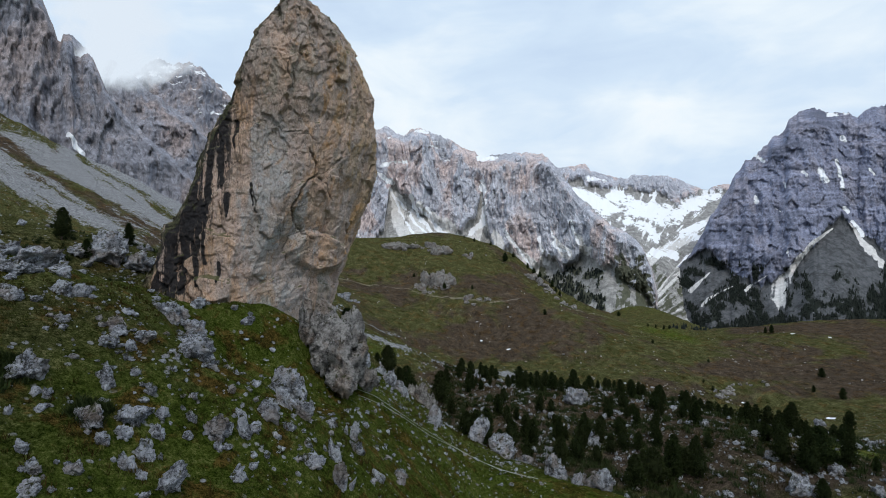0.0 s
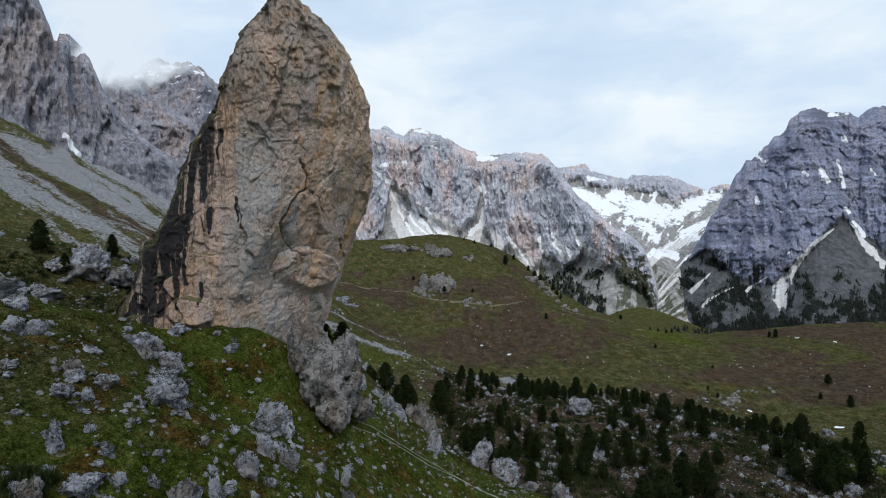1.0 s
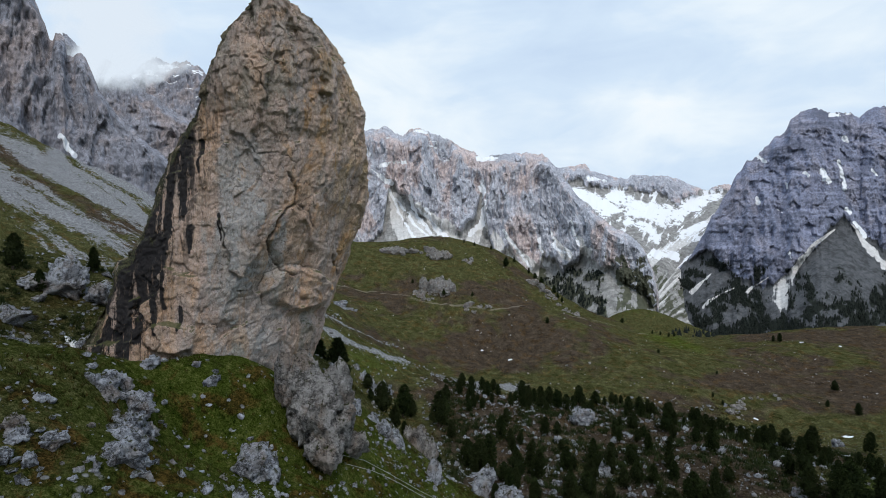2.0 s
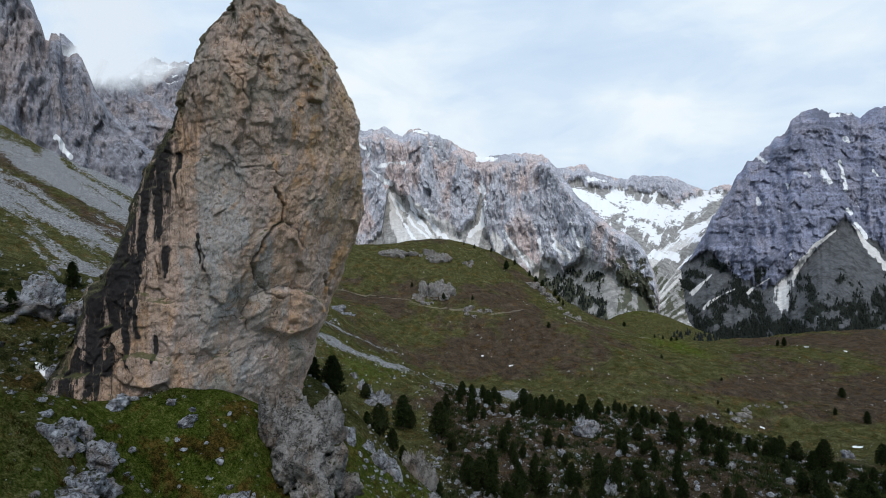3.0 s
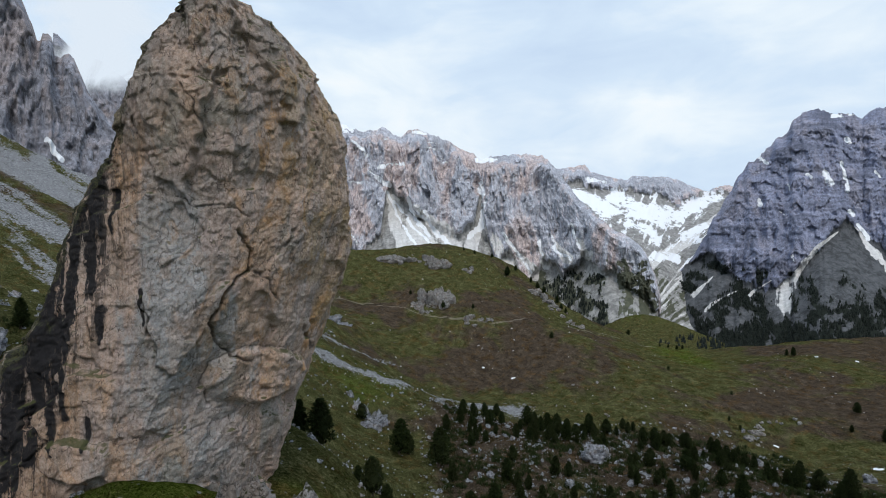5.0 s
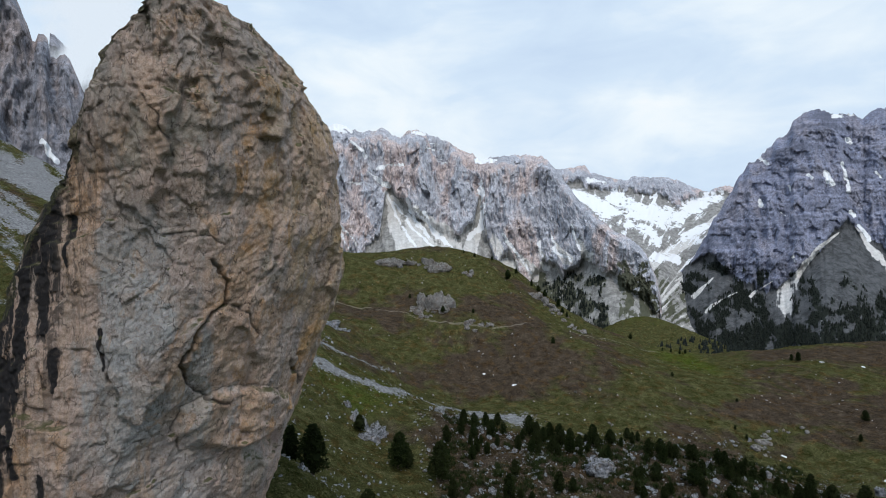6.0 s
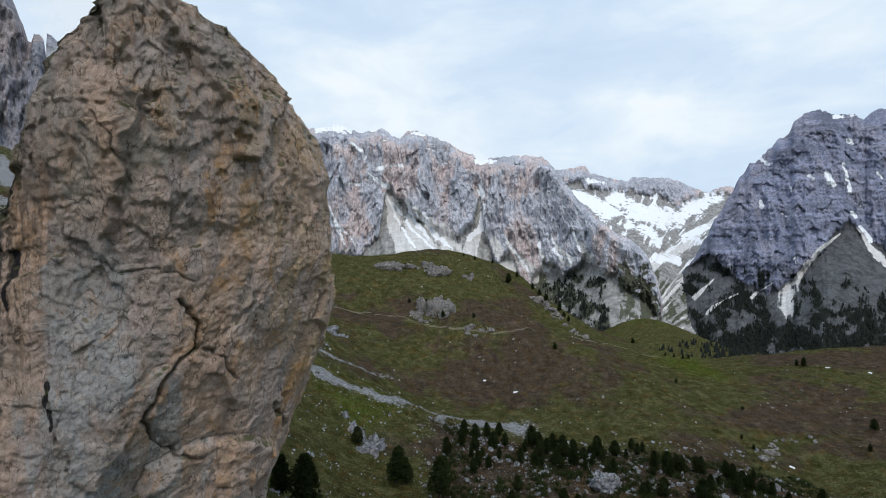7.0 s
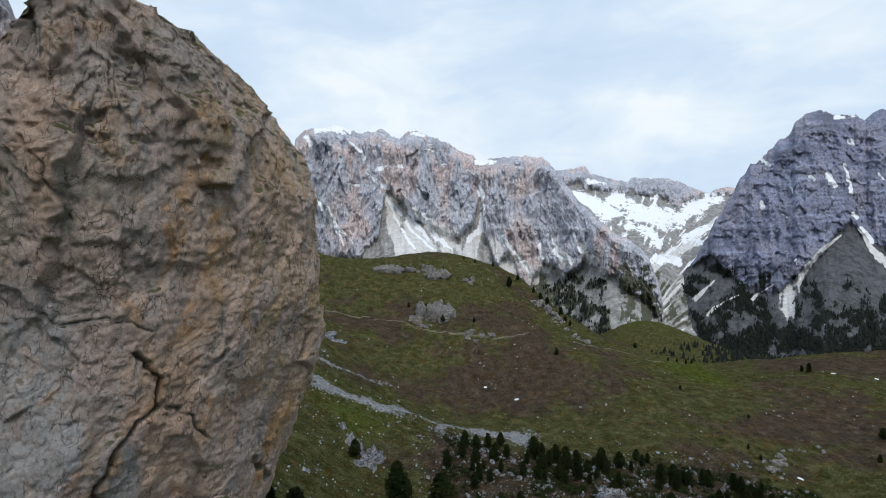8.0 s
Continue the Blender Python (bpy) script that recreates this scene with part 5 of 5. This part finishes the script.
LOWER_PINES = [(111.0, 171.4, 7.2), (160.5, 204.8, 8.5), (55.8, 163.5, 6.2), (42.3, 156.1, 6.2), (20.0, 188.3, 7.4), (23.6, 201.1, 5.6), (14.3, 168.0, 8.6), (9.7, 150.2, 8.8), (7.3, 160.2, 8.0), (25.8, 162.6, 8.0), (26.2, 152.5, 8.2), (20.0, 150.6, 7.6), (35.3, 158.9, 7.0), (44.5, 163.4, 7.4), (50.9, 146.9, 6.0), (55.2, 146.8, 5.6), (62.1, 149.4, 5.4),
               (93.9, 144.9, 8.0), (92.1, 148.4, 6.4), (104.3, 147.3, 5.4), (120.4, 171.8, 5.0), (111.5, 162.4, 4.8), (1.6, 233.2, 7.0), (0.3, 208.1, 9.0), (3.1, 188.4, 6.6), (30.0, 132.0, 7.0), (36.0, 140.0, 6.4), (60.0, 128.0, 7.0), (66.0, 136.0, 6.0)]
FRONT_PINES = [(50.0, 122.0, 9.0), (55.5, 125.0, 10.0), (58.0, 131.0, 9.0), (62.5, 127.0, 8.4), (122.0, 181.0, 10.0), (118.5, 178.0, 8.0), (94.0, 130.0, 10.0), (98.0, 134.5, 9.0), (90.0, 128.0, 9.4), (87.0, 133.0, 8.0), (103.0, 131.0, 8.4), (44.0, 118.0, 8.0)]
HILL_PINES = [(56.4, 471.8, 8.6), (-10.7, 420.0, 5.4), (-23.8, 425.8, 4.1), (1.3, 402.3, 5.4), (22.8, 402.2, 3.8), (98.5, 467.6, 6.8), (98.4, 452.5, 5.0), (100.4, 445.1, 5.0), (90.0, 480.0, 6.5), (85.0, 484.0, 6.0), (80.0, 490.0, 6.0), (67.9, 500.0, 5.3), (46.0, 500.1, 4.1), (30.2, 497.9, 4.1), (20.9, 510.8, 3.5), (151.3, 445.7, 4.6), (170.1, 430.1, 3.2), (183.9, 431.1, 3.8), (188.5, 431.4, 3.6), (176.7, 430.0, 3.2), (72.4, 367.8, 4.5), (140.7, 347.5, 3.0), (245.0, 393.6, 4.8), (247.5, 390.0, 6.4), (214.9, 293.9, 6.0), (194.8, 272.1, 4.0), (202.1, 261.5, 6.5), (160.2, 312.6, 2.4), (142.4, 283.1, 2.6), (143.4, 275.0, 2.6)]
for k, (x, y, h) in enumerate(NEAR_PINES):
    tree(x, y, h, k * 5 + 1, "dark green stone pine with a dense rounded crown", "pines near the tower")
for k, (x, y, h) in enumerate(FIELD_PINES):
    tree(x, y, h, k, "dark green pine standing among limestone blocks", "pines in the block field")
for k, (x, y, h) in enumerate(FRONT_PINES):
    tree(x, y, h, k + 4, "tall dark pine in a close stand below the slope", "pines in the block field")
for k, (x, y, h) in enumerate(LOWER_PINES):
    tree(x, y, h, k + 2, "dense dark pine with an upswept crown in the hollow", "pines in the block field")
for k, (x, y, h) in enumerate(HILL_PINES):
    tree(x, y, h, k + 1, "small dark pine alone on open hillside", "pines on the hill")


q = clumped(120, 2, 128, 112, 262, 31, 26.0, 0.05)
for k, (x, y) in enumerate(q):
    tree(x, y, 3.5 + 4.0 * R8.uniform() ** 1.3, k + 3, "dark pine rising from stony ground and shrubs", "pines in the block field")


def firs():
    """Far conifer woods on the lower mountain slopes and the valley floor."""
    r = np.random.RandomState(5)
    spots = []
    v = WOODS[r.permutation(len(WOODS))[:9000]]
    low = LEES[(LEES[:, 0] > 0.2 * LEES[:, 1]) & (LEES[:, 0] < 0.31 * LEES[:, 1])]
    v = np.concatenate([v, low[r.permutation(len(low))[:600]]])
    spots.append(v + r.normal(size=v.shape) * (3, 3, 0))
    q = np.stack([r.uniform(120, 900, 5200), r.uniform(560, 1060, 5200)], -1)
    edge = fbm(p3(q[:, 0], q[:, 1]) / 120, 3)
    keep = (q[:, 0] / q[:, 1] > 0.20) & (edge + 0.9 * smooth(0.25, 0.5, q[:, 0] / q[:, 1]) > 0.15) & (np.hypot((q[:, 0] - 320) / 130, (q[:, 1] - 850) / 110) > 1)
    q = q[keep]
    spots.append(np.c_[q, ground(q[:, 0], q[:, 1])])
    s = np.concatenate(spots)
    h = r.uniform(5, 10, len(s))
    k = np.arange(6) * 6.2832 / 6
    vs, fs = [], []
    for lo, hi, w in ((0.02, 0.62, 0.29), (0.36, 1.0, 0.2)):
        ring = np.stack([np.cos(k) * w, np.sin(k) * w, np.full(6, lo)], -1)
        c = np.concatenate([ring, [(0, 0, hi)]])
        jit = r.uniform(0.75, 1.25, (len(s), 7, 1))
        vs.append((c[None] * jit) * h[:, None, None] + s[:, None, :])
    v = np.concatenate(vs, 1).reshape(-1, 3)
    one = np.array([(i, (i + 1) % 6, 6) for i in range(6)])
    one = np.concatenate([one, one + 7])
    f = (one[None] + 14 * np.arange(len(s))[:, None, None]).reshape(-1, 3)
    return tagged(new("far_woods", soup("far_woods", v, f, FIR)), "dark conifer woods at the foot of the mountains", "woods", kind="stuff")


firs()


# ---------------------------------------------------------------- turf tufts and low shrubs
def tufts(name, label, q, size, material, seed, blades=6, wide=0.06):
    r = np.random.RandomState(seed)
    n = len(q)
    c = np.c_[q, ground(q[:, 0], q[:, 1])]
    tri = []
    for k in range(blades):
        a = r.uniform(0, 6.2832, n)
        d = np.stack([np.cos(a) * 0.6, np.sin(a) * 0.6, r.uniform(0.5, 1.0, n)], -1) * (size * r.uniform(0.6, 1.2, n))[:, None]
        s = np.stack([-np.sin(a), np.cos(a), np.zeros(n)], -1) * (size * wide)[:, None]
        o = r.normal(size=(n, 3)) * (0.32, 0.32, 0.05) * size[:, None]
        tri.append(np.stack([c + o - s, c + o + s, c + o + d], 1))
    v = np.concatenate(tri).reshape(-1, 3)
    return tagged(new(name, soup(name, v, np.arange(len(v)).reshape(-1, 3), material)), label, "grass", kind="stuff")


def blades(name, a, b, c):
    m, net, bs, p = surface(name, 1.0, 0.0)
    isl = net.add("ShaderNodeNewGeometry").outputs["Random Per Island"]
    net.put(bs.inputs["Base Color"], net.ramp(isl, [(0.0, a), (0.55, b), (1.0, c)]))
    return m


GRASS = blades("grass_blades", (0.014, 0.024, 0.003), (0.034, 0.046, 0.009), (0.12, 0.11, 0.042))
SHRUB = blades("alpine_rose_twigs", (0.014, 0.014, 0.004), (0.048, 0.030, 0.010), (0.026, 0.032, 0.008))
q = off_tower(clumped(30000, -62, 22, 22, 108, 21, 5.0, -0.15))
tufts("grass_tufts", "short green and straw-coloured alpine grass", q, R8.uniform(0.15, 0.42, len(q)), GRASS, 3, 7)
q = off_tower(clumped(2200, -60, 10, 24, 105, 22, 7.0, 0.32))
tufts("dwarf_shrubs", "rusty dwarf shrubs among the stones", q, R8.uniform(0.3, 0.65, len(q)), SHRUB, 4, 12)
q = clumped(3600, -10, 150, 105, 280, 23, 10.0, 0.05)
tufts("dwarf_shrubs", "low brown-green shrubs covering the block field", q, R8.uniform(0.5, 1.3, len(q)), SHRUB, 5, 12)


q = clumped(3300, 0, 150, 106, 262, 24, 16.0, 0.03)
tufts("dwarf_pines", "dark creeping pine scrub between the blocks", q, R8.uniform(0.7, 2.1, len(q)), NEEDLES, 6, 40, 0.05)
q = np.concatenate([clumped(60, -31, -28, 32, 36, 25, 3.0, -1.0), clumped(60, -25, -23, 34, 36, 26, 3.0, -1.0), clumped(400, -75, -48, 70, 112, 27, 8.0, 0.25)])
tufts("dwarf_pines", "dark creeping pine scrub on the grassy slope", q, R8.uniform(0.4, 1.0, len(q)), NEEDLES, 7, 40, 0.05)


# ---------------------------------------------------------------- cables, snow, cloud
def line_tube(name, label, pts, radius):
    vs, fs, n = [], [], 0
    p = np.array(pts)
    steps = np.linspace(0, len(p) - 1, 60)
    q = np.stack([np.interp(steps, np.arange(len(p)), p[:, k]) for k in (0, 1, 2)], -1)
    d = np.gradient(q, axis=0)
    d /= np.linalg.norm(d, axis=1)[:, None]
    a = np.cross(d, (0, 0, 1.0))
    a /= np.linalg.norm(a, axis=1)[:, None]
    b = np.cross(d, a)
    k = np.arange(6) * 6.2832 / 6
    v = q[:, None] + radius * (np.cos(k)[None, :, None] * a[:, None] + np.sin(k)[None, :, None] * b[:, None])
    j, i = np.meshgrid(np.arange(59), np.arange(6), indexing="ij")
    f = np.stack([j * 6 + i, j * 6 + (i + 1) % 6, (j + 1) * 6 + (i + 1) % 6, (j + 1) * 6 + i], -1).reshape(-1, 4)
    return tagged(new(name, soup(name, v.reshape(-1, 3), f, HOSE, True)), label, "cable", "cables down the slope")


for off in (0.0, 1.1):
    spots = [(-12.4 + off, 71.0), (-9.8 + off, 74.5), (-7.0 + off, 77.5), (-3.2 + off, 81.0), (0.6 + off, 84.2), (4.6 + off, 84.2), (8.8 + off, 83.8), (14.0 + off, 82.0)]
    line_tube("cable", "pale twin cable running down the grassy slope", [(x, y, float(ground(x, y)) + 0.35) for x, y in spots], 0.028)


def snow_patch(x, y, w, seed):
    a = np.linspace(0, 6.2832, 28, endpoint=False)
    rr = np.array([1.0, 0.97, 0.8, 0.5, 0.15])
    R, A = np.meshgrid(rr, a, indexing="ij")
    wob = 1 + 0.35 * fbm(p3(np.cos(A), np.sin(A), seed * 3.1), 3).reshape(A.shape)
    px, py = x + R * np.cos(A) * wob * w * 0.6, y + R * np.sin(A) * wob * w * 0.35
    z = ground(px, py) + 0.28 * np.sqrt(np.clip(1.0 - R, 0, 1)) * 1.3 - 0.05
    me = sheet("snow_patch", p3(px, py, z), 28, 5, SNOW, close=True)
    return tagged(new("snow_patch", me), "small remnant of old white snow on the pasture", "snow patch", "snow remnants")


for k, (x, y, w) in enumerate([(258.2, 382.6, 2.6), (277.7, 371.6, 2.4), (153.7, 264.1, 2.2), (176.4, 235.5, 3.4), (62.7, 262.0, 2.2), (25.8, 348.3, 1.8), (42.2, 333.5, 2.4), (-52.0, 84.0, 3.0)]):
    snow_patch(x, y, w, k)


def cloud(name, far, x0, x1, z0, z1, low, high, seed):
    """A torn sheet of cloud hanging before the peaks, thin below and thick above."""
    u, v = np.meshgrid(np.linspace(0, 1, 60), np.linspace(0, 1, 40))
    x, z = x0 + (x1 - x0) * u, z0 + (z1 - z0) * v
    y = far + 40 * fbm(p3(x / 150, z / 150, seed), 3).reshape(u.shape)
    wob = 0.22 * fbm(p3(x / 90, z / 60, seed + 4), 4).reshape(u.shape)
    fade = smooth(low, high, z + 200 * wob) * smooth(0.02, 0.3, u + wob * smooth(0, 0.2, u)) * smooth(0.02, 0.65, 1 - u + wob * smooth(0, 0.2, 1 - u))
    me = sheet(name, p3(x, y, z), 60, 40, MIST, [("fade", fade)])
    ob = new(name, me)
    ob.visible_shadow = False
    return tagged(ob, "ragged white cloud hanging on the peaks", "cloud", kind="structure")


MIST = mist_veil()
cloud("backdrop_cloud", 780, -640, -330, 250, 640, 262, 365, 2.0)
cloud("backdrop_cloud", 1350, -1050, -650, 380, 1000, 470, 640, 6.0)
